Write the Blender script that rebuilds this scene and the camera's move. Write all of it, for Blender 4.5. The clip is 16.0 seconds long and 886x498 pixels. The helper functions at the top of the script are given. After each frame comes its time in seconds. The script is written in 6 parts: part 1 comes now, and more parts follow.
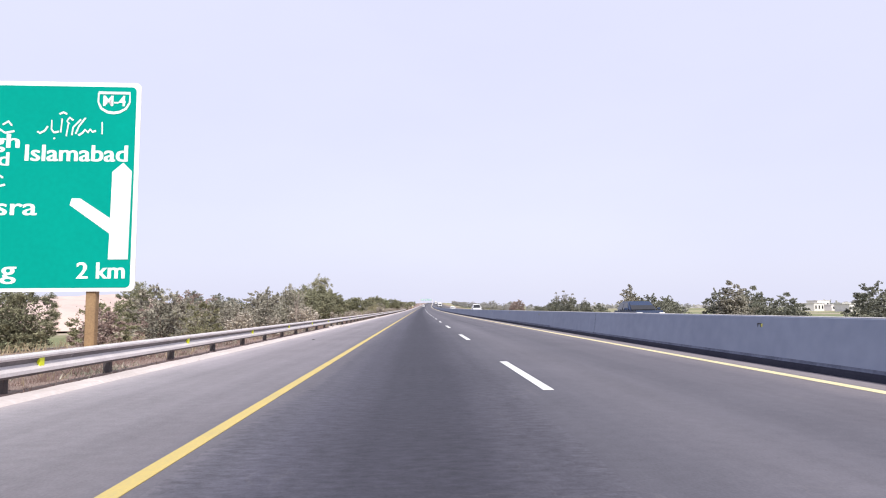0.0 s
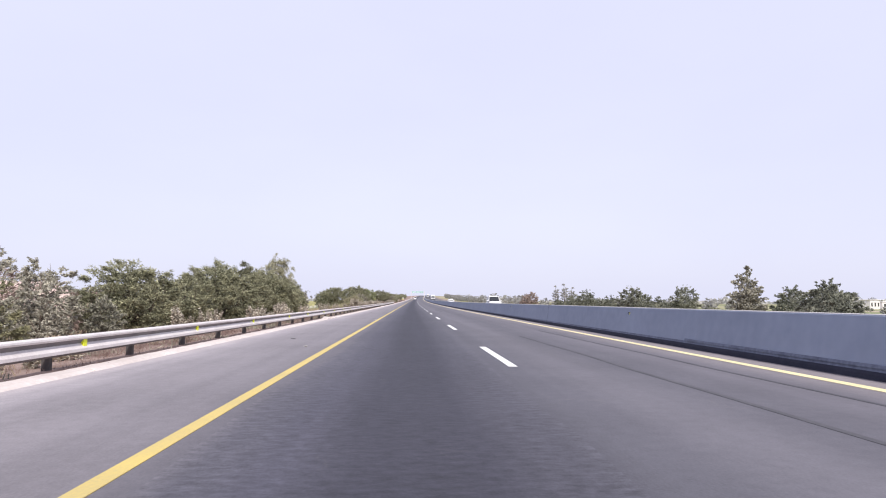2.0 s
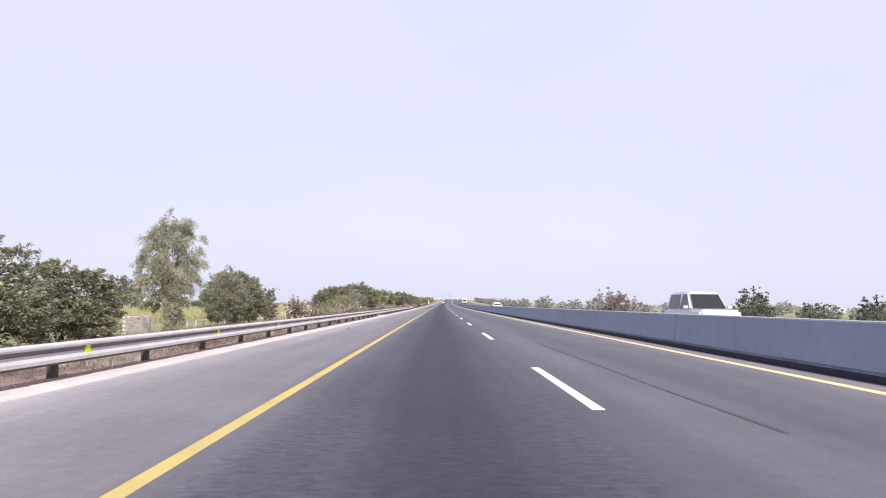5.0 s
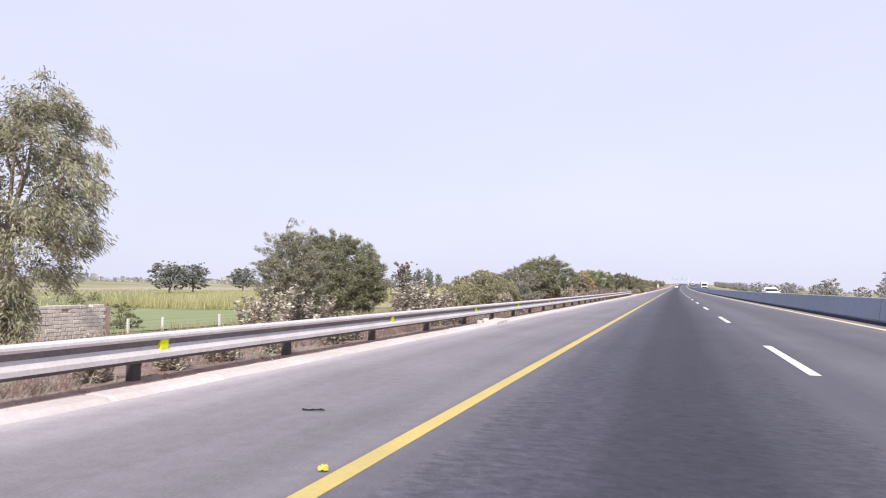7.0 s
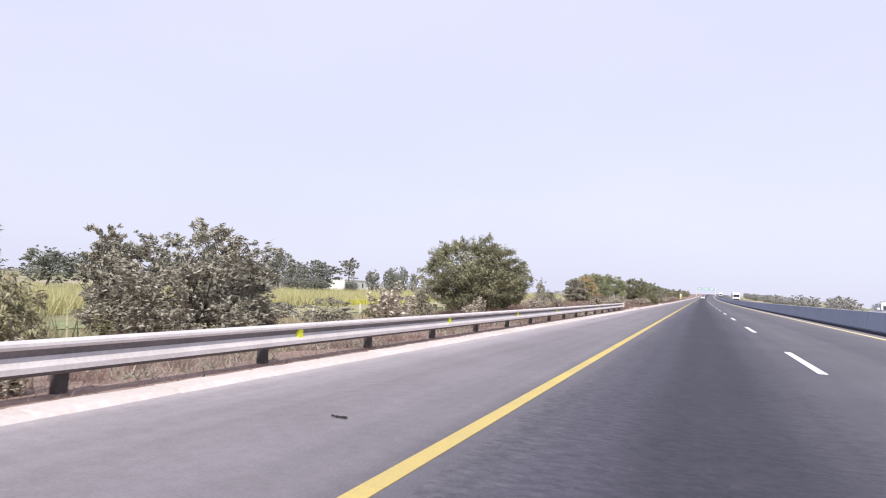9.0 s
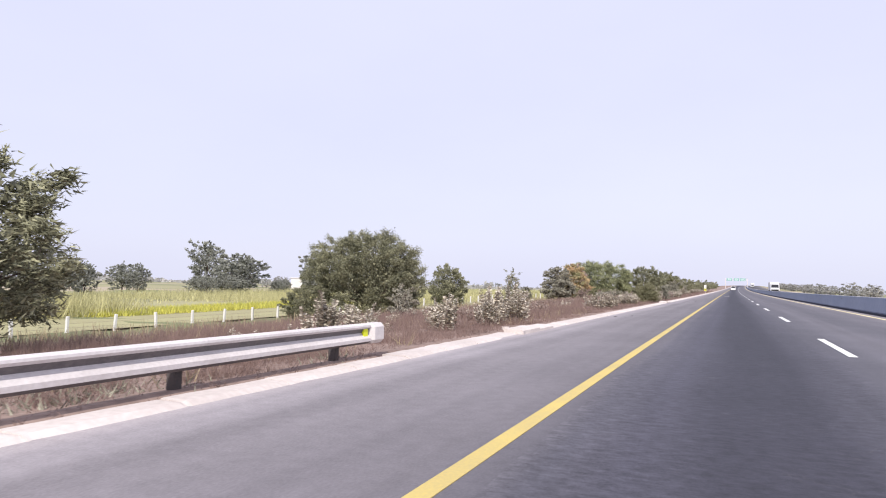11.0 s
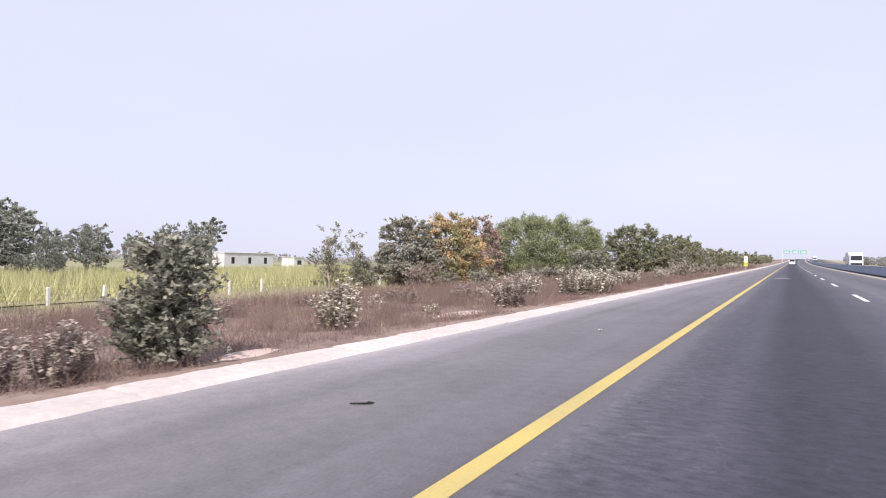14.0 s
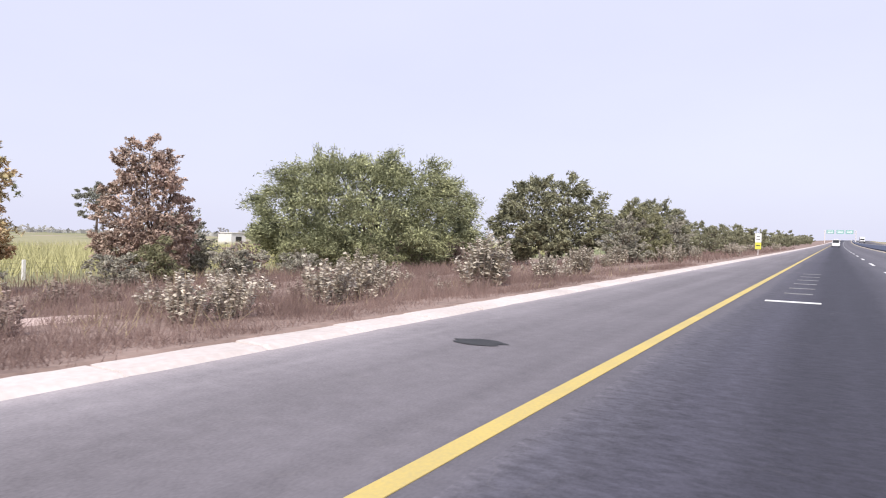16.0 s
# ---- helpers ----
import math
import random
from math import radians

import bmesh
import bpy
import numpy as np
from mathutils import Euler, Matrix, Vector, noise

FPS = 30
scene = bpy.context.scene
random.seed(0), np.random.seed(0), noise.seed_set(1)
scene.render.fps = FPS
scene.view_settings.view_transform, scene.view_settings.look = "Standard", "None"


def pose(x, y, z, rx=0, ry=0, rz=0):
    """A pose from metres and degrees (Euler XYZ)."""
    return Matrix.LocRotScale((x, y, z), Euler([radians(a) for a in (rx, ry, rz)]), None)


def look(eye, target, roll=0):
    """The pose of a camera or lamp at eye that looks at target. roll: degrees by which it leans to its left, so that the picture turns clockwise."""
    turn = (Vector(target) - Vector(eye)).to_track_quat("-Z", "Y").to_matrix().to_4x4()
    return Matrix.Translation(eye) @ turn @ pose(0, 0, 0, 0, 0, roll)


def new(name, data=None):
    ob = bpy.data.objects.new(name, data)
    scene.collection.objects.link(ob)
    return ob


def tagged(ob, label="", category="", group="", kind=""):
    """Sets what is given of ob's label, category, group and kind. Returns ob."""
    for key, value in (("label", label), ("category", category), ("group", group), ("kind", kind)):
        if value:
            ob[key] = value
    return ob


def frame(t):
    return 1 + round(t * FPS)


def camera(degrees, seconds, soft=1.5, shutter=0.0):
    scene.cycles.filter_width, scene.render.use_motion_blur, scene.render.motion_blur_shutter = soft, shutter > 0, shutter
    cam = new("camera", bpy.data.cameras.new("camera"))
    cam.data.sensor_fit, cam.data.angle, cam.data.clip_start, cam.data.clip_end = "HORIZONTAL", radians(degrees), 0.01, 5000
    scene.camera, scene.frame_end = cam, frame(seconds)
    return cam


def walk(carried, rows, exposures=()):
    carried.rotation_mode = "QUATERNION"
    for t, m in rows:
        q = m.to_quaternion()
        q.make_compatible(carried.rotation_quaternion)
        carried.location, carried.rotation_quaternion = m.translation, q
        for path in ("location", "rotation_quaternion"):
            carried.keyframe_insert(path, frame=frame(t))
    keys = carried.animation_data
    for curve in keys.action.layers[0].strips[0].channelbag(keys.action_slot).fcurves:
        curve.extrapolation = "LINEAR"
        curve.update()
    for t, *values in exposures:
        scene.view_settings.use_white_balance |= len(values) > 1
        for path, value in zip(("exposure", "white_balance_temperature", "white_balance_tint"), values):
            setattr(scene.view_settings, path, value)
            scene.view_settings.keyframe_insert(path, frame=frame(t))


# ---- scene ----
# Road frame: s metres along the carriageway, d metres right of the left yellow line, z above the asphalt.
def bend(s):
    return s * s / 60000.0 if s > 0 else 0.0


def heading(s):
    return -math.atan(s / 30000.0) if s > 0 else 0.0


def lift(s):
    if s <= 0:
        return 0.0
    return s * s / 100000.0 if s < 1000 else 10.0 + (s - 1000) * 0.01


def grade(s):
    return s / 50000.0 if s > 0 else 0.0


def at(s, d, z=0.0):
    return Vector((d + bend(s), s, z + lift(s)))


def terrain(s, d):
    """Height of the open ground beside the road."""
    if d < 0:
        z = float(np.interp(-d, (3.0, 3.7, 6, 10, 20, 30, 60), (0.02, 0.02, -0.15, -0.38, -0.85, -1.3, -1.6)))
        fall = float(np.interp(s, (-50, 60, 175, 250, 285, 320, 420), (1.13, 1.43, 1.99, 1.54, 1.29, 1.13, 1.05)))
        z *= 1 + (fall - 1) * min(1.0, max(0.0, (-d - 7) / 14))
    else:
        z = float(np.interp(d, (21, 24, 30, 60), (0.0, -0.2, -0.9, -1.4)))
    a = abs(d)
    keep = 1.0 if a < 40 else max(0.0, 1.0 - (a - 40) / 160.0)
    return z + min(lift(s), 14.0) * keep


EXPO = 0.0
HAZE = (8.7, 8.8, 11.6, 1)
VEIL = (10.2, 10.3, 12.0, 1)

# ---- camera ----
cam = camera(69.03, 16.0, soft=1.1, shutter=0.03)
# seconds, d, s, z, yaw, pitch, roll in the road frame
ROWS = (
    (0.0, 1.880, -8.896, 1.120, -2.164, 5.278, 0.444),
    (0.5, 1.918, 1.190, 1.111, -2.409, 5.005, 0.406),
    (1.0, 1.898, 11.436, 1.111, -2.701, 4.561, 0.107),
    (1.5, 1.915, 21.444, 1.115, -2.876, 4.394, 0.222),
    (2.0, 1.896, 31.500, 1.109, -2.899, 4.636, -0.151),
    (2.5, 1.909, 41.830, 1.120, -2.237, 5.302, -0.512),
    (3.0, 1.926, 51.848, 1.128, -1.735, 5.475, -0.699),
    (3.5, 1.972, 61.800, 1.137, -1.497, 5.335, -0.340),
    (5.8, 1.830, 108.146, 1.123, -0.054, 4.703, -0.754),
    (6.0, 1.825, 112.138, 1.118, 0.159, 4.583, -0.681),
    (6.5, 1.798, 122.093, 1.122, 8.566, 3.547, 0.288),
    (7.0, 1.837, 131.828, 1.139, 19.559, 3.123, -1.067),
    (7.5, 1.855, 141.694, 1.142, 20.610, 2.890, -1.997),
    (8.0, 1.793, 151.862, 1.131, 21.433, 2.887, -2.764),
    (8.5, 1.736, 161.943, 1.162, 21.420, 3.085, -2.724),
    (9.0, 1.708, 171.939, 1.159, 21.615, 3.361, -2.644),
    (9.2, 1.681, 175.966, 1.157, 21.663, 3.485, -2.654),
    (11.3, 1.540, 219.014, 1.167, 24.087, 2.988, -1.101),
    (11.5, 1.502, 223.051, 1.150, 24.123, 2.929, -1.038),
    (12.0, 1.465, 233.066, 1.131, 24.742, 2.716, -0.710),
    (12.5, 1.421, 243.151, 1.145, 25.452, 2.593, -0.786),
    (13.0, 1.451, 253.442, 1.148, 25.978, 2.491, -0.891),
    (13.5, 1.510, 263.795, 1.146, 26.733, 2.108, -0.522),
    (14.0, 1.507, 274.063, 1.154, 28.178, 0.814, -0.814),
    (14.5, 1.509, 284.124, 1.152, 29.570, 0.043, -0.832),
    (15.0, 1.547, 293.877, 1.154, 30.518, -0.846, -1.115),
    (15.5, 1.705, 303.096, 1.202, 31.068, -0.878, -0.714),
    (16.0, 1.727, 311.931, 1.161, 31.203, -1.197, -1.243),
)
walk(cam, [(t, Matrix.Translation(at(s, d, z)) @ pose(0, 0, 0, math.degrees(grade(s)), 0, math.degrees(heading(s))) @ pose(0, 0, 0, 90 + pitch, roll, yaw))
           for t, d, s, z, yaw, pitch, roll in ROWS], exposures=[(0.0, EXPO), (16.0, EXPO)])

# ---- sky and sun ----
SUN_EL, SUN_AZ = radians(43), math.atan2(0.33, -0.944)
world = bpy.data.worlds.new("hazy_sky")
scene.world = world
world.use_nodes = True
wn = world.node_tree
wn.nodes.clear()
sky = wn.nodes.new("ShaderNodeTexSky")
sky.sky_type, sky.sun_disc = "NISHITA", False
sky.sun_elevation, sky.sun_rotation = SUN_EL, SUN_AZ
sky.air_density, sky.dust_density, sky.ozone_density, sky.altitude = 1.0, 4.0, 2.0, 150
haze = wn.nodes.new("ShaderNodeMix")
haze.data_type = "RGBA"
haze.inputs["Factor"].default_value = 0.80
bg = wn.nodes.new("ShaderNodeBackground")
bg.inputs["Strength"].default_value = 0.10
wout = wn.nodes.new("ShaderNodeOutputWorld")
veil_pos = wn.nodes.new("ShaderNodeTexCoord")
veil = wn.nodes.new("ShaderNodeTexNoise")
veil.inputs["Scale"].default_value, veil.inputs["Detail"].default_value = 1.6, 5
stretch_sky = wn.nodes.new("ShaderNodeMapping")
stretch_sky.inputs["Scale"].default_value = (1, .5, 2.6)
tint = wn.nodes.new("ShaderNodeMix")
tint.data_type = "RGBA"
tint.inputs["A"].default_value, tint.inputs["B"].default_value = HAZE, VEIL
wn.links.new(veil_pos.outputs["Generated"], stretch_sky.inputs["Vector"])
wn.links.new(stretch_sky.outputs["Vector"], veil.inputs["Vector"])
wn.links.new(veil.outputs["Fac"], tint.inputs["Factor"])
wn.links.new(tint.outputs["Result"], haze.inputs["B"])
wn.links.new(sky.outputs["Color"], haze.inputs["A"])
wn.links.new(haze.outputs["Result"], bg.inputs["Color"])
wn.links.new(bg.outputs["Background"], wout.inputs["Surface"])
sun_data = bpy.data.lights.new("sun", "SUN")
sun_data.energy, sun_data.angle, sun_data.color = 4.4, radians(0.6), (1.0, 0.95, 0.88)
sun = new("sun", sun_data)
sun_dir = Vector((math.sin(SUN_AZ) * math.cos(SUN_EL), math.cos(SUN_AZ) * math.cos(SUN_EL), math.sin(SUN_EL)))
sun.matrix_world = look(sun_dir * 100, (0, 0, 0))


# ---- materials ----
def material(name, base, rough=0.8, metal=0.0, second=None, scale=3.0, fine=60.0, bump=0.2, island=0.0, spec=0.3, mix=0.6, height=0.01):
    """Two-scale noise between two colours, fine bump, optional variation from piece to piece."""
    m = bpy.data.materials.new(name)
    m.use_nodes = True
    n, l = m.node_tree.nodes, m.node_tree.links
    b = n["Principled BSDF"]
    b.inputs["Roughness"].default_value, b.inputs["Metallic"].default_value = rough, metal
    b.inputs["Specular IOR Level"].default_value = spec
    pos = n.new("ShaderNodeNewGeometry")
    second = second or tuple(c * 0.7 for c in base)
    n1, n2 = n.new("ShaderNodeTexNoise"), n.new("ShaderNodeTexNoise")
    n1.inputs["Scale"].default_value, n1.inputs["Detail"].default_value = scale, 5
    n2.inputs["Scale"].default_value, n2.inputs["Detail"].default_value = fine, 3
    l.new(pos.outputs["Position"], n1.inputs["Vector"])
    l.new(pos.outputs["Position"], n2.inputs["Vector"])
    ramp = n.new("ShaderNodeMapRange")
    ramp.inputs["From Min"].default_value, ramp.inputs["From Max"].default_value = 0.35, 0.65
    add = n.new("ShaderNodeMath")
    add.operation = "MULTIPLY_ADD"
    add.inputs[1].default_value = 0.45
    l.new(n2.outputs["Fac"], add.inputs[0])
    sc = n.new("ShaderNodeMath")
    sc.operation = "MULTIPLY"
    sc.inputs[1].default_value = 0.55
    l.new(n1.outputs["Fac"], sc.inputs[0])
    l.new(sc.outputs[0], add.inputs[2])
    l.new(add.outputs[0], ramp.inputs["Value"])
    mx = n.new("ShaderNodeMix")
    mx.data_type = "RGBA"
    mx.inputs["A"].default_value, mx.inputs["B"].default_value = (*base, 1), (*second, 1)
    l.new(ramp.outputs["Result"], mx.inputs["Factor"])
    colour = mx.outputs["Result"]
    if island:
        hsv = n.new("ShaderNodeHueSaturation")
        mr = n.new("ShaderNodeMapRange")
        mr.inputs["To Min"].default_value, mr.inputs["To Max"].default_value = 1 - island, 1 + island
        l.new(pos.outputs["Random Per Island"], mr.inputs["Value"])
        l.new(mr.outputs["Result"], hsv.inputs["Value"])
        l.new(colour, hsv.inputs["Color"])
        colour = hsv.outputs["Color"]
    l.new(colour, b.inputs["Base Color"])
    if bump:
        bp = n.new("ShaderNodeBump")
        bp.inputs["Strength"].default_value, bp.inputs["Distance"].default_value = bump, height
        l.new(add.outputs[0], bp.inputs["Height"])
        l.new(bp.outputs["Normal"], b.inputs["Normal"])
    return m


def asphalt_material(name, stops):
    """Asphalt whose wear runs along the road: stops are (d, r, g, b) across it; the UV map holds d and s in metres."""
    m = bpy.data.materials.new(name)
    m.use_nodes = True
    n, l = m.node_tree.nodes, m.node_tree.links
    b = n["Principled BSDF"]
    b.inputs["Roughness"].default_value, b.inputs["Specular IOR Level"].default_value = 0.78, 0.35
    uv = n.new("ShaderNodeUVMap")
    uv.uv_map = "road"
    sep = n.new("ShaderNodeSeparateXYZ")
    l.new(uv.outputs["UV"], sep.inputs[0])
    wob = n.new("ShaderNodeTexNoise")
    wob.inputs["Scale"].default_value = 0.12
    l.new(uv.outputs["UV"], wob.inputs["Vector"])
    wo = n.new("ShaderNodeMath")
    wo.operation = "MULTIPLY_ADD"
    wo.inputs[1].default_value = 0.5
    l.new(wob.outputs["Fac"], wo.inputs[0])
    l.new(sep.outputs["X"], wo.inputs[2])
    lo, hi = stops[0][0], stops[-1][0]
    mr = n.new("ShaderNodeMapRange")
    mr.inputs["From Min"].default_value, mr.inputs["From Max"].default_value = lo + 0.25, hi + 0.25
    l.new(wo.outputs[0], mr.inputs["Value"])
    ramp = n.new("ShaderNodeValToRGB")
    ramp.color_ramp.interpolation = "EASE"
    while len(ramp.color_ramp.elements) < len(stops):
        ramp.color_ramp.elements.new(0.5)
    for e, (d, r, g, bl) in zip(ramp.color_ramp.elements, stops):
        e.position = (d - lo) / (hi - lo)
    for e, (d, r, g, bl) in zip(ramp.color_ramp.elements, stops):
        e.color = (r, g, bl, 1)
    l.new(mr.outputs["Result"], ramp.inputs["Fac"])
    # long streaks, blotches and stone grain
    stretch = n.new("ShaderNodeMapping")
    stretch.inputs["Scale"].default_value = (2.2, 0.05, 1)
    l.new(uv.outputs["UV"], stretch.inputs["Vector"])
    streak, blotch, mottle, grain = (n.new("ShaderNodeTexNoise") for _ in range(4))
    mottle.inputs["Scale"].default_value, mottle.inputs["Detail"].default_value = 7, 5
    l.new(uv.outputs["UV"], mottle.inputs["Vector"])
    streak.inputs["Scale"].default_value, streak.inputs["Detail"].default_value = 1.0, 6
    l.new(stretch.outputs[0], streak.inputs["Vector"])
    blotch.inputs["Scale"].default_value, blotch.inputs["Detail"].default_value = 0.5, 6
    l.new(uv.outputs["UV"], blotch.inputs["Vector"])
    grain.inputs["Scale"].default_value, grain.inputs["Detail"].default_value = 45, 4
    l.new(uv.outputs["UV"], grain.inputs["Vector"])
    total = None
    for node, k in ((streak, 0.55), (blotch, 0.4), (mottle, 0.38), (grain, 0.6)):
        mm = n.new("ShaderNodeMath")
        mm.operation = "MULTIPLY_ADD"
        mm.inputs[1].default_value = k
        l.new(node.outputs["Fac"], mm.inputs[0])
        if total:
            l.new(total.outputs[0], mm.inputs[2])
        else:
            mm.inputs[2].default_value = 1.0 - 0.5 * 1.93
        total = mm
    # darker shoulder past the guard rail's end
    far_s = n.new("ShaderNodeMapRange")
    far_s.inputs["From Min"].default_value, far_s.inputs["From Max"].default_value = 205, 240
    far_s.inputs["To Max"].default_value = -.17
    l.new(sep.outputs["Y"], far_s.inputs["Value"])
    side_d = n.new("ShaderNodeMapRange")
    side_d.inputs["From Min"].default_value, side_d.inputs["From Max"].default_value = .3, -.1
    l.new(sep.outputs["X"], side_d.inputs["Value"])
    shoulder_tone = n.new("ShaderNodeMath")
    shoulder_tone.operation = "MULTIPLY_ADD"
    l.new(far_s.outputs["Result"], shoulder_tone.inputs[0])
    l.new(side_d.outputs["Result"], shoulder_tone.inputs[1])
    l.new(total.outputs[0], shoulder_tone.inputs[2])
    total = shoulder_tone
    # coarse worn aggregate in the driven lane
    sp_map = n.new("ShaderNodeMapping")
    sp_map.inputs["Scale"].default_value = (6, 13, 1)
    l.new(uv.outputs["UV"], sp_map.inputs["Vector"])
    speck = n.new("ShaderNodeTexNoise")
    speck.inputs["Scale"].default_value, speck.inputs["Detail"].default_value, speck.inputs["Roughness"].default_value = 1.0, 6, .8
    l.new(sp_map.outputs[0], speck.inputs["Vector"])
    lane = n.new("ShaderNodeMath")
    lane.operation = "COMPARE"
    lane.inputs[1].default_value, lane.inputs[2].default_value = 2.0, 1.5
    l.new(wo.outputs[0], lane.inputs[0])
    sm = n.new("ShaderNodeMapRange")
    sm.inputs["From Min"].default_value, sm.inputs["From Max"].default_value = .36, .70
    sm.inputs["To Min"].default_value, sm.inputs["To Max"].default_value = -.32, .55
    l.new(speck.outputs["Fac"], sm.inputs["Value"])
    sl = n.new("ShaderNodeMath")
    sl.operation = "MULTIPLY_ADD"
    l.new(sm.outputs["Result"], sl.inputs[0])
    l.new(lane.outputs[0], sl.inputs[1])
    l.new(total.outputs[0], sl.inputs[2])
    total = sl
    hsv = n.new("ShaderNodeHueSaturation")
    l.new(ramp.outputs["Color"], hsv.inputs["Color"])
    l.new(total.outputs[0], hsv.inputs["Value"])
    # hairline cracks
    vor = n.new("ShaderNodeTexVoronoi")
    vor.feature = "DISTANCE_TO_EDGE"
    vor.inputs["Scale"].default_value = 1.3
    warp = n.new("ShaderNodeTexNoise")
    warp.inputs["Scale"].default_value, warp.inputs["Detail"].default_value = 3.0, 4
    l.new(uv.outputs["UV"], warp.inputs["Vector"])
    va = n.new("ShaderNodeVectorMath")
    va.operation = "MULTIPLY_ADD"
    va.inputs[1].default_value = (0.5, 0.5, 0)
    l.new(warp.outputs["Color"], va.inputs[0])
    l.new(uv.outputs["UV"], va.inputs[2])
    l.new(va.outputs[0], vor.inputs["Vector"])
    edge = n.new("ShaderNodeMapRange")
    edge.inputs["From Min"].default_value, edge.inputs["From Max"].default_value = 0.012, 0.0
    l.new(vor.outputs["Distance"], edge.inputs["Value"])
    patch = n.new("ShaderNodeMapRange")
    patch.inputs["From Min"].default_value, patch.inputs["From Max"].default_value = 0.52, 0.62
    l.new(blotch.outputs["Fac"], patch.inputs["Value"])
    cm = n.new("ShaderNodeMath")
    cm.operation = "MULTIPLY"
    l.new(edge.outputs["Result"], cm.inputs[0])
    l.new(patch.outputs["Result"], cm.inputs[1])
    ck = n.new("ShaderNodeMath")
    ck.operation = "MULTIPLY"
    ck.inputs[1].default_value = 0.14
    l.new(cm.outputs[0], ck.inputs[0])
    dust = n.new("ShaderNodeMix")
    dust.data_type = "RGBA"
    dust.inputs["B"].default_value = (0.24, 0.22, 0.21, 1)
    l.new(ck.outputs[0], dust.inputs["Factor"])
    l.new(hsv.outputs["Color"], dust.inputs["A"])
    l.new(dust.outputs["Result"], b.inputs["Base Color"])
    bp = n.new("ShaderNodeBump")
    bp.inputs["Strength"].default_value, bp.inputs["Distance"].default_value = 0.5, 0.006
    l.new(grain.outputs["Fac"], bp.inputs["Height"])
    l.new(bp.outputs["Normal"], b.inputs["Normal"])
    return m


def ground_material(name):
    """Dusty soil near the road, patchwork of dusty green and tan fields further out."""
    m = material(name, (.34, .25, .215), .95, second=(.19, .135, .115), scale=.5, fine=6, bump=.7, height=.05)
    n, l = m.node_tree.nodes, m.node_tree.links
    soil = n["Principled BSDF"].inputs["Base Color"].links[0].from_socket
    g = n.new("ShaderNodeNewGeometry")
    cell = n.new("ShaderNodeTexVoronoi")
    cell.inputs["Scale"].default_value = .018
    cell.distance = "CHEBYCHEV"
    l.new(g.outputs["Position"], cell.inputs["Vector"])
    sepc = n.new("ShaderNodeSeparateColor")
    l.new(cell.outputs["Color"], sepc.inputs[0])
    ramp = n.new("ShaderNodeValToRGB")
    for k, c in ((.3, (.24, .235, .13, 1)), (.6, (.31, .29, .17, 1)), (.8, (.38, .32, .24, 1))):
        ramp.color_ramp.elements.new(k).color = c
    ramp.color_ramp.elements[0].color, ramp.color_ramp.elements[-1].color = (.19, .205, .10, 1), (.40, .33, .26, 1)
    ramp.color_ramp.interpolation = "CONSTANT"
    l.new(sepc.outputs[0], ramp.inputs["Fac"])
    sx = n.new("ShaderNodeSeparateXYZ")
    l.new(g.outputs["Position"], sx.inputs[0])
    off = n.new("ShaderNodeMath")
    off.operation = "SUBTRACT"
    off.inputs[1].default_value = 5.0
    l.new(sx.outputs["X"], off.inputs[0])
    ab = n.new("ShaderNodeMath")
    ab.operation = "ABSOLUTE"
    l.new(off.outputs[0], ab.inputs[0])
    mr = n.new("ShaderNodeMapRange")
    mr.inputs["From Min"].default_value, mr.inputs["From Max"].default_value = 24, 34
    l.new(ab.outputs[0], mr.inputs["Value"])
    mx = n.new("ShaderNodeMix")
    mx.data_type = "RGBA"
    l.new(mr.outputs["Result"], mx.inputs["Factor"])
    l.new(soil, mx.inputs["A"])
    l.new(ramp.outputs["Color"], mx.inputs["B"])
    l.new(mx.outputs["Result"], n["Principled BSDF"].inputs["Base Color"])
    return m


M_ROAD = asphalt_material("asphalt", [(-3.05, .40, .36, 0.371), (-2.6, .30, .275, 0.292), (-1.9, .215, .197, 0.212), (-0.3, .178, .164, 0.180), (0.15, .125, .117, 0.134), (0.5, .080, .077, 0.096), (1.0, .062, .060, 0.080), (1.6, .037, .036, 0.050),
                                      (2.3, .037, .036, 0.050), (2.9, .062, .060, 0.077), (3.5, .092, .089, 0.107), (4.6, .125, .119, 0.138), (5.6, .10, .096, 0.114), (7.0, .125, .118, 0.137), (7.7, .19, .172, 0.186), (8.3, .25, .222, 0.232)])
M_ROAD2 = asphalt_material("asphalt_far_side", [(9.0, .12, .113, 0.119), (12.0, .09, .087, 0.095), (16, .08, .077, 0.085), (21.5, .15, .14, 0.143)])
M_YELLOW = material("yellow_road_paint", (.60, .46, .14), .7, second=(.46, .37, .16), scale=1.2, fine=40, bump=.15)
M_PALEYELLOW = material("pale_yellow_road_paint", (.80, .71, .42), .7, second=(.66, .58, .34), scale=1.2, fine=40, bump=.15)
M_WORNWHITE = material("worn_road_paint", (.30, .295, .30), .7, second=(.12, .118, .125), scale=5, fine=40, bump=.15)
M_WHITE = material("white_road_paint", (.80, .80, .79), .65, second=(.66, .65, .64), scale=1.5, fine=50, bump=.15)
M_KERB = material("kerb_concrete", (.64, .575, .55), .9, second=(.50, .44, .415), scale=.7, fine=14, bump=.4)
# face colour carries its bluish shade; the top strip's colour carries sunlight
M_BARRIER = material("barrier_concrete", (.262, .295, .39), .85, second=(.215, .245, .33), scale=.25, fine=3, bump=.05)
M_LITTOP = material("sunlit_top_concrete", (.62, .60, .60), .9, second=(.50, .485, .49), scale=1.5, fine=14, bump=.15)
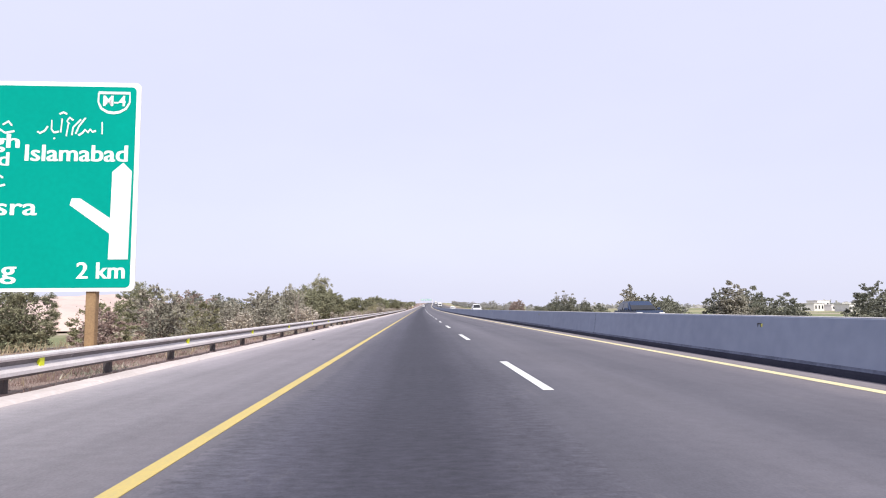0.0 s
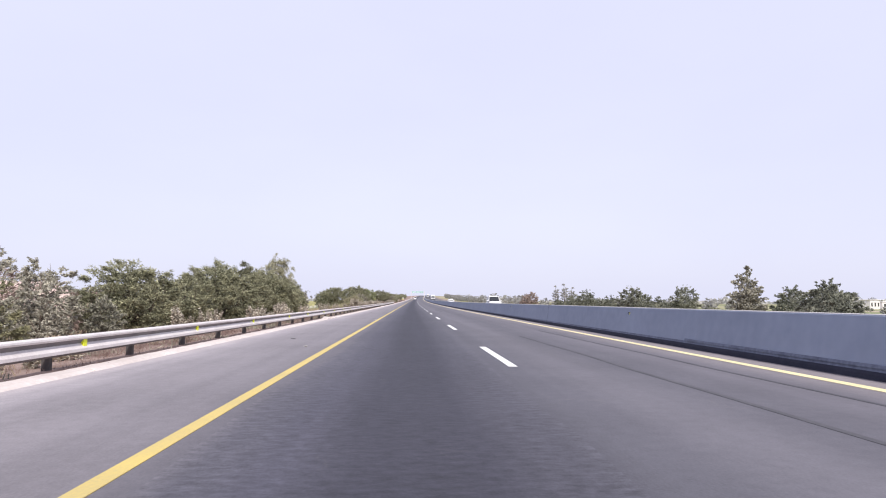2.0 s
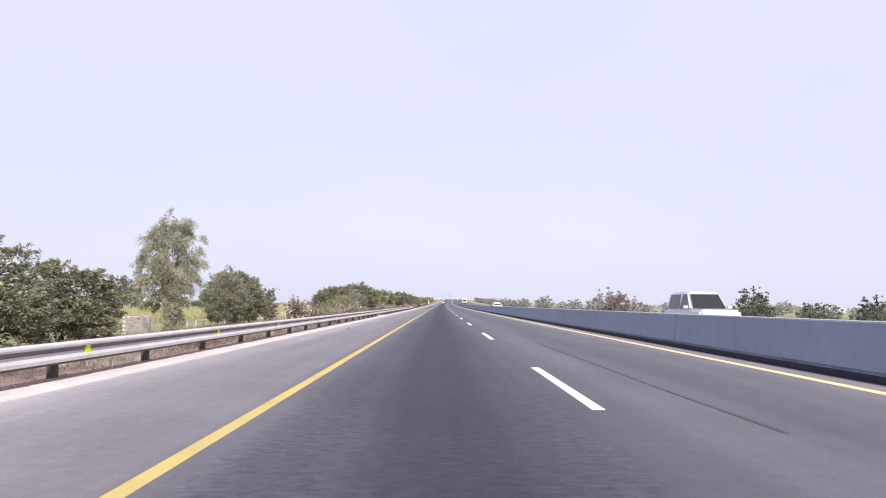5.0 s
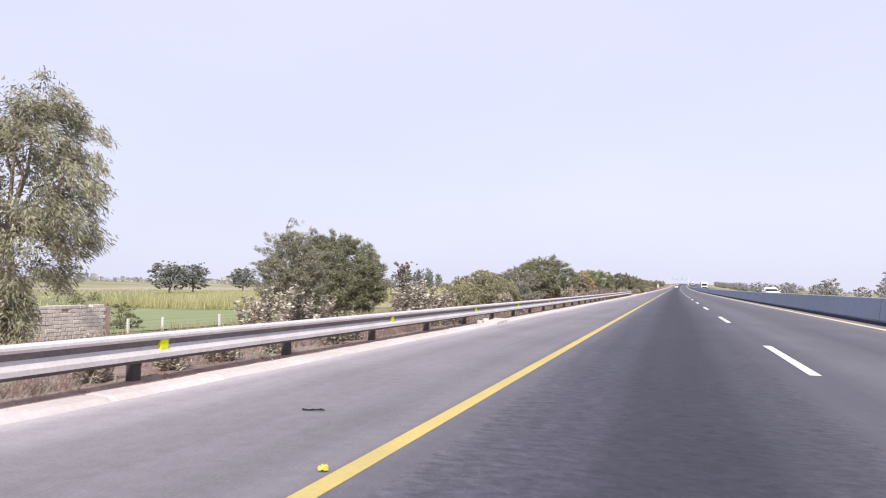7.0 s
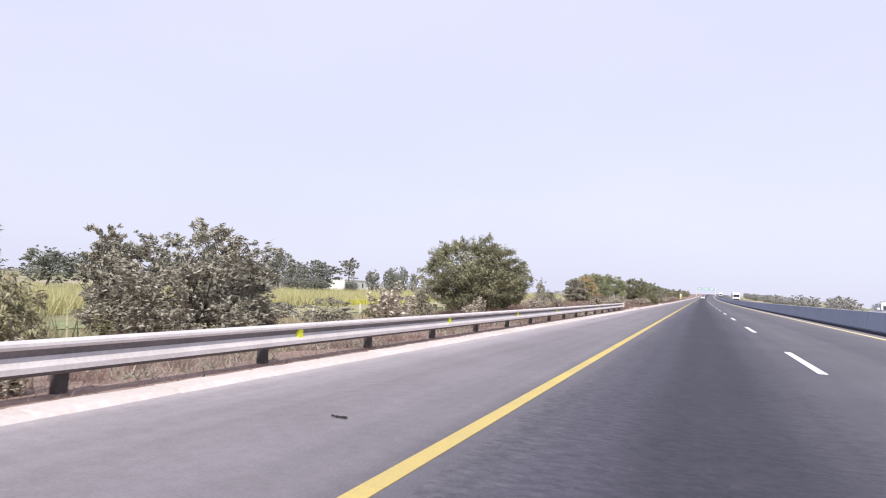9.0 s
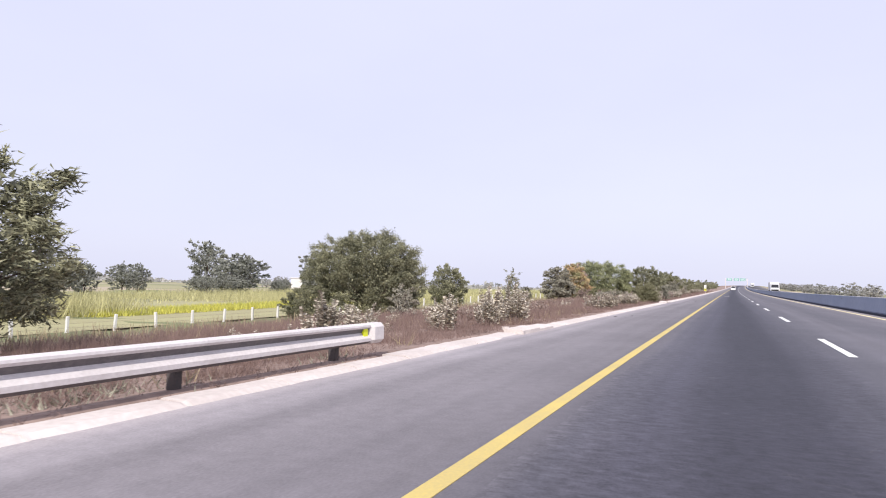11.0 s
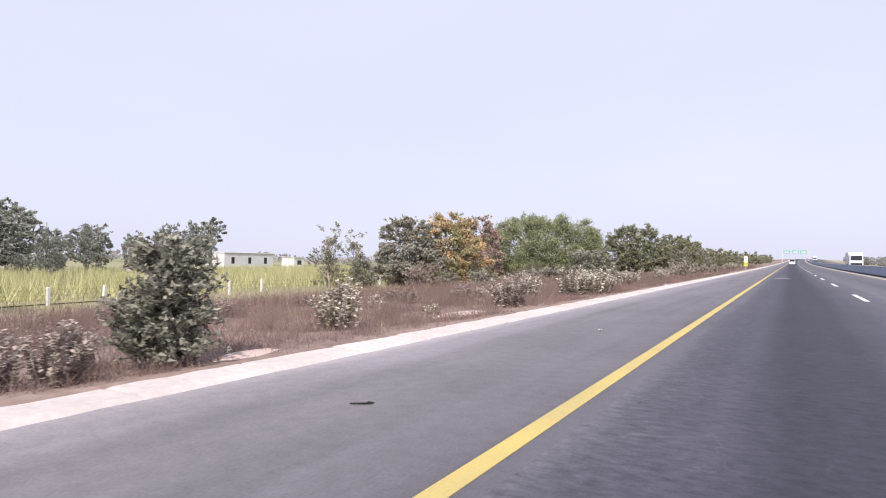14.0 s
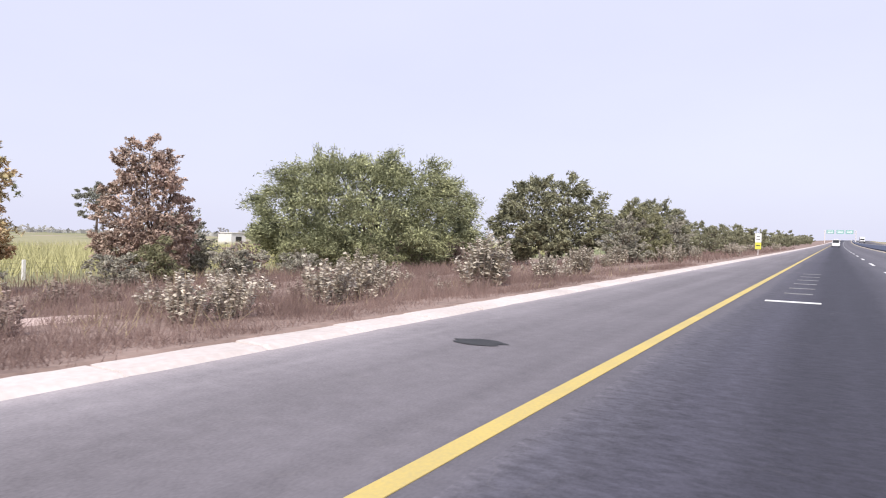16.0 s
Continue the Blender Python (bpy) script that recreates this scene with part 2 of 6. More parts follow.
M_GRIMESHADE = material("barrier_grime_shade", (.018, .019, .036), .95, second=(.03, .031, .05), scale=3, fine=25, bump=.3)
M_BAND = material("barrier_dark_band", (.085, .095, .14), .9, second=(.17, .19, .26), scale=1.6, fine=12, bump=.2)
M_STEEL = material("galvanised_steel", (.72, .675, .67), .5, .1, second=(.56, .515, .51), scale=2, fine=30, bump=.1)
M_SHADESTEEL = material("shade_dark_steel", (.11, .10, .105), .7, .1, second=(.19, .17, .17), scale=2.5, fine=25, bump=.1)
M_POST = material("dark_steel_post", (.07, .066, .07), .7, .2, second=(.11, .09, .085), scale=4, fine=40, bump=.2)
M_REFLECT = material("yellow_reflector", (.75, .80, .03), .4, second=(.65, .68, .03), scale=20, fine=90, bump=0)
M_SIGNGREEN = material("green_sign_sheet", (.001, .325, .255), .9, second=(.001, .29, .23), scale=.6, fine=10, bump=.05, spec=.05)
# gantry panel green paled in colour to carry the distance haze
M_SIGNPALE = material("hazed_green_sign_sheet", (.25, .45, .42), .5, second=(.22, .42, .4), scale=1, fine=20, bump=0)
M_SIGNWHITE = material("white_sign_sheet", (.85, .85, .86), .5, second=(.8, .8, .8), scale=1, fine=20, bump=0)
M_RUST = material("weathered_post", (.36, .24, .13), .85, second=(.22, .14, .08), scale=2.5, fine=30, bump=.5)
M_SIGNYELLOW = material("yellow_sign_sheet", (.70, .66, .10), .5, second=(.6, .58, .1), scale=3, fine=20, bump=0)
M_BLACK = material("black_marking", (.025, .025, .027), .6, second=(.04, .04, .04), scale=6, fine=40, bump=0)
M_SOIL = ground_material("dry_soil_and_fields"); M_DIRT = material("dry_soil", (.36, .27, .22), .95, second=(.23, .17, .14), scale=.35, fine=6, bump=.7, height=.05)
M_FIELD = material("green_crop", (.20, .25, .12), .9, second=(.27, .29, .15), scale=.15, fine=4, bump=.8, height=.1)
M_STUBBLE = material("pale_crop", (.37, .355, .19), .9, second=(.30, .27, .16), scale=.2, fine=5, bump=.8, height=.1)
M_SAND = material("pale_sand", (.62, .48, .43), .95, second=(.52, .40, .36), scale=.3, fine=4, bump=.5)
M_BRICK = material("mud_wall", (.50, .38, .31), .95, second=(.38, .28, .23), scale=1.5, fine=12, bump=.6)
M_PALEBRICK = material("pale_stone_brick", (.78, .70, .64), .95, second=(.60, .52, .47), scale=2.5, fine=14, bump=.6)
M_PLASTER = material("white_plaster", (.72, .71, .70), .85, second=(.6, .58, .56), scale=.8, fine=12, bump=.2)
M_BARK = material("bark", (.13, .10, .08), .95, second=(.08, .06, .05), scale=4, fine=40, bump=.8)
M_PALEBARK = material("pale_bark", (.42, .36, .31), .9, second=(.26, .21, .18), scale=3, fine=25, bump=.5)
def leafy(name, base, rough, second=None, glow=.3, **kw):
    """Leaves let some light through."""
    m = material(name, base, rough, second=second, **kw)
    n, l = m.node_tree.nodes, m.node_tree.links
    b = n["Principled BSDF"]
    tr = n.new("ShaderNodeBsdfTranslucent")
    l.new(b.inputs["Base Color"].links[0].from_socket, tr.inputs["Color"])
    mx = n.new("ShaderNodeMixShader")
    mx.inputs["Fac"].default_value = glow
    l.new(b.outputs[0], mx.inputs[1])
    l.new(tr.outputs[0], mx.inputs[2])
    l.new(mx.outputs[0], n["Material Output"].inputs["Surface"])
    return m


LEAF = {
    # acacia and green: lit tips and shade gaps put into the two tones
    "acacia": leafy("acacia_leaf", (.365, .355, .23), .75, glow=.1, second=(.115, .12, .08), scale=.8, fine=5, bump=0, island=.55, spec=.2),
    "green": leafy("green_acacia_leaf", (.42, .43, .245), .75, glow=.1, second=(.12, .135, .082), scale=.6, fine=4, bump=0, island=.55, spec=.2),
    "thorn": leafy("thin_thorn_leaf", (.41, .39, .29), .75, glow=.15, second=(.19, .19, .14), scale=.8, fine=5, bump=0, island=.5, spec=.2),
    "olive": leafy("olive_leaf", (.28, .265, .165), .7, glow=.18, second=(.21, .21, .12), scale=.6, fine=5, bump=0, island=.4, spec=.2),
    "dark": leafy("dark_leaf", (.43, .41, .33), .65, glow=.15, second=(.145, .142, .11), scale=.6, fine=6, bump=0, island=.5, spec=.3),
    "grey": leafy("dusty_leaf", (.45, .42, .35), .8, glow=.12, second=(.20, .195, .155), scale=.7, fine=6, bump=0, island=.4, spec=.15),
    "autumn": leafy("autumn_leaf", (.62, .43, .255), .75, glow=.15, second=(.34, .36, .20), scale=.45, fine=.9, mix=.95, bump=0, island=.4, spec=.2),
    "rust": leafy("rust_leaf", (.55, .41, .345), .75, glow=.12, second=(.29, .23, .185), scale=.6, fine=4, bump=0, island=.4, spec=.2),
    "gum": leafy("gum_leaf", (.46, .435, .31), .6, glow=.15, second=(.18, .182, .115), scale=.6, fine=5, bump=0, island=.45, spec=.35),
    "milkweed": leafy("milkweed_leaf", (.67, .605, .52), .75, glow=.06, second=(.30, .27, .215), scale=1.2, fine=7, bump=0, island=.35, spec=.2),
    "russet": leafy("russet_milkweed_leaf", (.55, .455, .41), .75, glow=.06, second=(.24, .20, .17), scale=1.2, fine=7, bump=0, island=.35, spec=.2),
    "cane": leafy("cane_leaf", (.56, .53, .29), .75, glow=.25, second=(.42, .40, .21), scale=.12, fine=1.5, bump=0, island=.35, spec=.2),
    "maize": leafy("dry_maize_leaf", (.47, .425, .285), .8, glow=.2, second=(.19, .19, .115), scale=.9, fine=3, bump=0, island=.35, spec=.15),
    "mustard": leafy("mustard_flower", (.62, .58, .13), .7, second=(.42, .43, .12), scale=.3, fine=3, bump=0, island=.3, spec=.2),
    "pink": leafy("dry_pink_leaf", (.42, .325, .29), .85, glow=.2, second=(.26, .205, .175), scale=.8, fine=6, bump=0, island=.3, spec=.1),
    "dry": leafy("dry_grass", (.34, .245, .215), .85, glow=.4, second=(.22, .155, .138), scale=.5, fine=4, bump=0, island=.18, spec=.1),
    "straw": leafy("straw_grass", (.44, .36, .25), .85, second=(.33, .27, .17), scale=.5, fine=4, bump=0, island=.3, spec=.1),
    "crop": leafy("young_crop", (.17, .22, .085), .8, second=(.21, .24, .11), scale=.2, fine=4, bump=0, island=.3, spec=.2),
    # hazy, field and far: distance haze put into greyed, paler leaf colours
    "hazy": leafy("haze_grey_leaf", (.31, .31, .245), .85, glow=.15, second=(.125, .135, .11), scale=.4, fine=4, bump=0, island=.4, spec=.15),
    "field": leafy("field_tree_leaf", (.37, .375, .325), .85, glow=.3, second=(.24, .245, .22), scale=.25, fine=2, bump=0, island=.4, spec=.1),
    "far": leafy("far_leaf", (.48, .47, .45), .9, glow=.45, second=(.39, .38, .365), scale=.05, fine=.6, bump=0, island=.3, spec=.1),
}
M_CARWHITE = material("white_car_paint", (.78, .78, .79), .25, second=(.74, .74, .75), scale=2, fine=30, bump=0, spec=.5)
M_CARBLUE = material("dark_blue_car_paint", (.03, .05, .10), .25, second=(.025, .04, .09), scale=2, fine=30, bump=0, spec=.5)
M_GLASS = material("dark_glass", (.02, .022, .025), .08, second=(.025, .025, .03), scale=2, fine=30, bump=0, spec=.6)
M_TYRE = material("tyre_rubber", (.02, .02, .02), .9, second=(.035, .033, .03), scale=8, fine=60, bump=.2)
M_LAMP = material("headlamp_lens", (.75, .75, .72), .15, second=(.6, .6, .6), scale=9, fine=60, bump=0, spec=.6)


# ---- mesh helpers ----
def mesh_object(name, verts, faces, mat, parent=None, label="", smooth=False):
    me = bpy.data.meshes.new(name)
    me.from_pydata([tuple(v) for v in verts], [], faces)
    me.materials.append(mat)
    if smooth:
        me.polygons.foreach_set("use_smooth", [True] * len(me.polygons))
    me.update()
    ob = new(name, me)
    if parent:
        ob.parent = parent
    if label:
        ob["label"] = label
    return ob


def part(name, bm, mat, parent=None, label="", smooth=False):
    me = bpy.data.meshes.new(name)
    bmesh.ops.recalc_face_normals(bm, faces=bm.faces)
    bm.to_mesh(me)
    bm.free()
    me.materials.append(mat)
    if smooth:
        me.polygons.foreach_set("use_smooth", [True] * len(me.polygons))
    ob = new(name, me)
    if parent:
        ob.parent = parent
    if label:
        ob["label"] = label
    return ob


def share(name, data, parent, m):
    ob = new(name, data)
    ob.parent = parent
    ob.matrix_basis = m
    return ob


def box(bm, lo, hi, bevel=0.0):
    r = bmesh.ops.create_cube(bm, size=1)
    for v in r["verts"]:
        v.co = Vector([l + (h - l) * (c + 0.5) for l, h, c in zip(lo, hi, v.co)])
    if bevel:
        es = list({e for v in r["verts"] for e in v.link_edges})
        bmesh.ops.bevel(bm, geom=es, offset=bevel, segments=1, affect="EDGES")


def sweep(name, profile, s0, s1, step, mat, parent=None, label="", closed=True, kind="", uv=False, follow=None):
    """Sweep a (d, z) profile along the road."""
    ss = list(np.arange(s0, s1, step)) + [s1]
    n = len(profile)
    verts = [at(s, d, z) if follow is None else follow(s, d, z) for s in ss for d, z in profile]
    faces = []
    for i in range(len(ss) - 1):
        for j in range(n if closed else n - 1):
            k = (j + 1) % n
            faces.append((i * n + j, i * n + k, (i + 1) * n + k, (i + 1) * n + j))
    if closed:
        faces.append(tuple(range(n)))
        faces.append(tuple((len(ss) - 1) * n + j for j in reversed(range(n))))
    ob = mesh_object(name, verts, faces, mat, parent, label)
    bm = bmesh.new()
    bm.from_mesh(ob.data)
    bmesh.ops.recalc_face_normals(bm, faces=bm.faces)
    bm.to_mesh(ob.data)
    bm.free()
    if uv:
        lay = ob.data.uv_layers.new(name="road")
        coords = []
        for lp in ob.data.loops:
            v = lp.vertex_index
            coords += [profile[v % n][0], ss[v // n]]
        lay.data.foreach_set("uv", coords)
    return ob


def tube(verts, faces, pts, radii, sides=6):
    base = len(verts)
    for i, p in enumerate(pts):
        a = (Vector(pts[min(i + 1, len(pts) - 1)]) - Vector(pts[max(i - 1, 0)])).normalized()
        u = a.orthogonal().normalized()
        w = a.cross(u)
        for k in range(sides):
            t = 2 * math.pi * k / sides
            verts.append(Vector(p) + (u * math.cos(t) + w * math.sin(t)) * radii[i])
    for i in range(len(pts) - 1):
        for k in range(sides):
            k2 = (k + 1) % sides
            faces.append((base + i * sides + k, base + i * sides + k2, base + (i + 1) * sides + k2, base + (i + 1) * sides + k))
    faces.append(tuple(base + (len(pts) - 1) * sides + k for k in range(sides)))


def leaf_mesh(name, c, along, across, mat):
    """Kite-shaped leaves: centre, half length and half width vectors, one row each."""
    n = len(c)
    v = np.empty((n, 4, 3), np.float32)
    v[:, 0], v[:, 1] = c - along, c + across - along * 0.1
    v[:, 2], v[:, 3] = c + along, c - across - along * 0.1
    me = bpy.data.meshes.new(name)
    me.vertices.add(n * 4)
    me.vertices.foreach_set("co", v.ravel())
    me.loops.add(n * 4)
    me.loops.foreach_set("vertex_index", np.arange(n * 4, dtype=np.int32))
    me.polygons.add(n)
    me.polygons.foreach_set("loop_start", np.arange(0, n * 4, 4, dtype=np.int32))
    me.update(calc_edges=True)
    me.materials.append(mat)
    return me


def sliver_mesh(name, c, along, across, mat):
    """Small pointed leaves and blades: centre, half length and half width vectors, one row each."""
    n = len(c)
    v = np.empty((n, 3, 3), np.float32)
    v[:, 0], v[:, 1], v[:, 2] = c - along + across, c + along, c - along * .7 - across
    me = bpy.data.meshes.new(name)
    me.vertices.add(n * 3)
    me.vertices.foreach_set("co", v.ravel())
    me.loops.add(n * 3)
    me.loops.foreach_set("vertex_index", np.arange(n * 3, dtype=np.int32))
    me.polygons.add(n)
    me.polygons.foreach_set("loop_start", np.arange(0, n * 3, 3, dtype=np.int32))
    me.update(calc_edges=True)
    me.materials.append(mat)
    return me


def unit(a):
    return a / np.maximum(np.linalg.norm(a, axis=1, keepdims=True), 1e-6)


def spray_leaves(rng, tips, dirs, per, spread, length, width, droop=0.0, level=0.0, face=None, stray=.3):
    """Leaves along short twigs that start at tips and run along dirs; stray loosens them."""
    n = len(tips)
    f = rng.random((n, per, 1))
    c = tips[:, None] + dirs[:, None] * f * spread + rng.normal(0, spread * 0.16, (n, per, 3))
    c[..., 2] -= droop * f[..., 0] ** 2 * spread
    a = unit((dirs[:, None] + rng.normal(0, stray, (n, per, 3))).reshape(-1, 3))
    a[:, 2] -= droop * 0.6
    a = unit(a)
    side = rng.normal(0, 1, a.shape)
    if face is not None:
        side = side * .75 + np.repeat(face, per, 0) * level
    b = unit(np.cross(a, side))
    k = rng.uniform(0.6, 1.3, (len(a), 1))
    return c.reshape(-1, 3), a * length * k, b * width * k


def lobes_of(rng, height, width, low, count, flat):
    """Overlapping balls that make up a crown: centre, radius and half height."""
    out = []
    for i in range(count):
        u = (i + rng.random()) / count
        ang = i * 2.4 + rng.normal(0, 0.5)
        r = width * rng.uniform(0.10, 0.22)
        rz = min(r * flat, (height - low) * 0.3)
        z = low + rz * 0.6 + (height - low - rz * 1.35) * min(1.0, u * rng.uniform(.9, 1.05))
        reach = width * 0.53 * rng.uniform(.86, 1.06) * math.sin(math.pi * (0.26 + 0.62 * u))
        rad = max(0.0, reach - r * 0.85) * math.sqrt(rng.uniform(0.45, 1.0))
        out.append((np.array([math.cos(ang) * rad, math.sin(ang) * rad, z]), r, rz))
    return out


def tree_meshes(seed, height, width, leaf, low=0.2, lobes=26, twigs=1000, per=15, size=0.11, flat=0.85, droop=0.3, spread=None, trunk=None, bark=None, slim=0.34, fuzz=0.05, fill=400, level=0.6, pad=0.5, group=14, hang=0.0, solid=0.72, square=2.5, stray=.45, deep=.70, limbs=11, rise=.25, belly=.31, lump=1.0):
    """Trunk and crown meshes of one tree that stands at the origin; twigs fan out in flat tiers that jut from the crown, with shade between them."""
    rng = np.random.default_rng(seed)
    lb = lobes_of(rng, height, width, low, lobes, flat)
    cen0 = np.array([q[0] for q in lb])
    ext0 = np.array([[q[1], q[1], q[2]] for q in lb])
    w = ext0[:, 0] * ext0[:, 2]
    pads = max(12, twigs // group)
    pick = rng.choice(len(lb), pads, p=w / w.sum())
    turn = np.arange(pads) * 2.39996 + rng.normal(0, .25, pads)
    high = np.clip(1 - 1.85 * (np.arange(pads) + rng.random(pads)) / pads, -.85, 1)
    nrm = np.stack([np.cos(turn) * np.sqrt(1 - high ** 2), np.sin(turn) * np.sqrt(1 - high ** 2), high], 1)
    heart = cen0[pick] + nrm * ext0[pick] * rng.uniform(0.62, .95 + fuzz, (pads, 1))
    # a share of the tiers lies on one uneven dome, which closes the crown
    spread = spread or max(.22, width * 0.05)
    edge = min(pad * .5 + spread * .5, width * .2)
    mid = low + (height - low) * belly
    dome = np.array([width * .5 - edge, width * .5 - edge, height - mid - edge * .8])
    inset = np.array([dome[0] / (width * .5), dome[0] / (width * .5), (height - edge) / height])

    def swell(v):
        return np.array([1 + lump * (.15 * noise.noise(Vector(q) * 2.1 + Vector((seed, 0, 0))) + .14 * noise.noise(Vector(q) * 5 + Vector((0, seed, 0)))) for q in v])[:, None]

    def on_dome(v, r):
        v = v / ((v[:, :1] ** 2 + v[:, 1:2] ** 2) ** (square / 2) + np.abs(v[:, 2:]) ** square) ** (1 / square)
        q = v * dome * r * swell(v)
        q[:, 2] = np.where(q[:, 2] < 0, q[:, 2] * (mid - low * .5) / dome[2], q[:, 2])
        return q + np.array([0, 0, mid])

    heart *= inset
    shut = rng.random(pads) < solid
    heart[shut] = on_dome(nrm, rng.uniform(.76, 1.0 + fuzz * .6, (pads, 1)))[shut]
    out = heart * np.array([1, 1, 0]) / (width * .5) + rng.normal(0, .18, (pads, 3))
    out[:, 2] = rise + rng.normal(0, .12, pads) + .45 * np.maximum(0, (heart[:, 2] - mid) / (height - mid) - .35)
    out = unit(out)
    flank = unit(np.cross(out, [0, 0, 1.0]))
    over = np.cross(flank, out)
    own = rng.integers(0, pads, twigs)
    reach = (pad * rng.uniform(.6, 1.3, (pads, 1)))[own]
    tips = heart[own] + reach * (out[own] * rng.uniform(-.9, .55, (twigs, 1)) + flank[own] * rng.normal(0, .5, (twigs, 1)) + over[own] * rng.normal(0, .16, (twigs, 1)))
    tips[:, 2] = np.maximum(tips[:, 2], low * 0.5 + rng.uniform(0, 0.4, twigs))
    face = unit(over[own] + rng.normal(0, .3, tips.shape))
    dirs = unit(out[own] + flank[own] * rng.normal(0, .55, (twigs, 1)) + over[own] * rng.normal(.05, .28, (twigs, 1)) - np.array([0, 0, hang]))
    c, a, b = spray_leaves(rng, tips, dirs, per, spread, size, size * slim, droop, level, face, stray)
    if fill:
        pk = rng.choice(len(lb), fill, p=w / w.sum())
        fc = cen0[pk] * np.array([.95, .95, 1]) + np.clip(rng.normal(0, .36, (fill, 3)), -.7, .7) * ext0[pk]
        inner = rng.random(fill) < solid
        fc[inner] = on_dome(unit(rng.normal(0, 1, (fill, 3))), rng.uniform(.25, deep, (fill, 1)))[inner]
        fa = unit(rng.normal(0, 1, (fill, 3)))
        fb = unit(np.cross(fa, rng.normal(0, 1, (fill, 3))))
        k = rng.uniform(.8, 1.4, (fill, 1)) * max(min(size, .10), size * .85)
        c, a, b = np.concatenate([c, fc]), np.concatenate([a, fa * k]), np.concatenate([b, fb * k * .5])
    crown = sliver_mesh("crown", c, a, b * 1.25, LEAF[leaf])
    verts, faces = [], []
    r0 = trunk or max(0.05, height * 0.022)
    fork = max(0.25, low + (height - low) * 0.15)
    lean = rng.normal(0, 0.04, 2) * height
    top = (lean[0], lean[1], fork)
    tube(verts, faces, [(0, 0, -0.25), (lean[0] * .4, lean[1] * .4, fork * .5), top], [r0 * 1.3, r0, r0 * .85], 8)
    for q in range(0, len(lb), max(1, len(lb) // limbs)):
        cc, r, rz = lb[q]
        mid = (np.array(top) * 0.5 + cc * 0.5) + rng.normal(0, 0.05, 3) * width
        mid[2] = max(mid[2], fork)
        tube(verts, faces, [top, mid, cc], [r0 * .6, r0 * .35, r0 * .14], 5)
        for _ in range(3 if limbs > 6 else 0):
            e = cc + unit(rng.normal(0, 1, (1, 3)))[0] * r * 0.9
            tube(verts, faces, [mid * .4 + cc * .6, (cc + e) / 2 + rng.normal(0, .05, 3), e], [r0 * .2, r0 * .12, r0 * .05], 4)
    tm = bpy.data.meshes.new("trunk")
    tm.from_pydata([tuple(v) for v in verts], [], faces)
    tm.materials.append(bark or M_BARK)
    tm.polygons.foreach_set("use_smooth", [True] * len(tm.polygons))
    return tm, crown


def stand(s, d, drop=0.05):
    return Vector((d + bend(s), s, terrain(s, d) - drop))


def plant(name, meshes, s, d, turn=0.0, k=1.0, kz=None, label="", category="tree", group=""):
    """A thing with a trunk and a crown, standing on the ground."""
    root = new(name)
    root.empty_display_size = 0.2
    root.matrix_basis = Matrix.LocRotScale(stand(s, d), Euler((0, 0, radians(turn))), (k, k, kz or k))
    for part_name, me in zip(("trunk", "crown"), meshes):
        o = new(part_name, me)
        o.parent = root
    return tagged(root, label, category, group)


def milkweed_meshes(seed, height, width, stems=24, leaf="milkweed", size=0.115, pairs=17):
    """Upright stems with opposite pairs of broad, thick leaves."""
    rng = np.random.default_rng(seed)
    verts, faces, C, A, B = [], [], [], [], []
    for i in range(stems):
        ang, q = rng.random() * 6.283, math.sqrt(rng.random())
        foot = np.array([math.cos(ang), math.sin(ang), 0]) * q * width * 0.28
        tip = np.array([math.cos(ang), math.sin(ang), 0]) * q * width * 0.5 + rng.normal(0, 0.05, 3) * width
        tip[2] = height * rng.uniform(0.55, 1.0) * (1 - 0.3 * q * q)
        mid = (foot + tip) / 2 + rng.normal(0, 0.04, 3) * height
        base, start_face = len(verts), len(faces)
        tube(verts, faces, [np.array([0, 0, -.15]), foot, mid, tip], [.03, .018, .014, .006], 4)
        if i:  # every stem springs from the same root
            del verts[base:base + 4]
            for q in range(start_face, len(faces)):
                faces[q] = tuple(x - base if x < base + 4 else x - 4 for x in faces[q])
        start = rng.uniform(0.08, 0.3)
        n = int(pairs * max(0.5, tip[2]))
        for j in range(n):
            f = start + (1 - start) * j / max(1, n - 1)
            p = foot * (1 - f) ** 2 + 2 * mid * f * (1 - f) + tip * f * f
            az = j * 1.571 + rng.normal(0, 0.3) + ang
            k = size * rng.uniform(0.75, 1.2) * (1.15 - 0.5 * f)
            for side in (0, math.pi):
                out = np.array([math.cos(az + side), math.sin(az + side), rng.uniform(-0.1, 0.6)])
                out /= np.linalg.norm(out)
                C.append(p + out * k)
                A.append(out * k)
                x = np.cross(out, [0, 0, 1.0]) + rng.normal(0, 0.45, 3)
                B.append(x / np.linalg.norm(x) * k * 0.74)
    crown = leaf_mesh("foliage", np.array(C), np.array(A), np.array(B), LEAF[leaf])
    tm = bpy.data.meshes.new("stems")
    tm.from_pydata([tuple(v) for v in verts], [], faces)
    tm.materials.append(M_PALEBARK)
    return tm, crown


def shrub(name, meshes, s, d, turn=0.0, k=1.0, kz=None, label="", category="shrub", group="", names=("woody_base", "foliage")):
    root = new(name)
    root.empty_display_size = 0.2
    root.matrix_basis = Matrix.LocRotScale(stand(s, d, 0.03), Euler((0, 0, radians(turn))), (k, k, kz or k))
    for part_name, me in zip(names, meshes):
        o = new(part_name, me)
        o.parent = root
    return tagged(root, label, category, group)


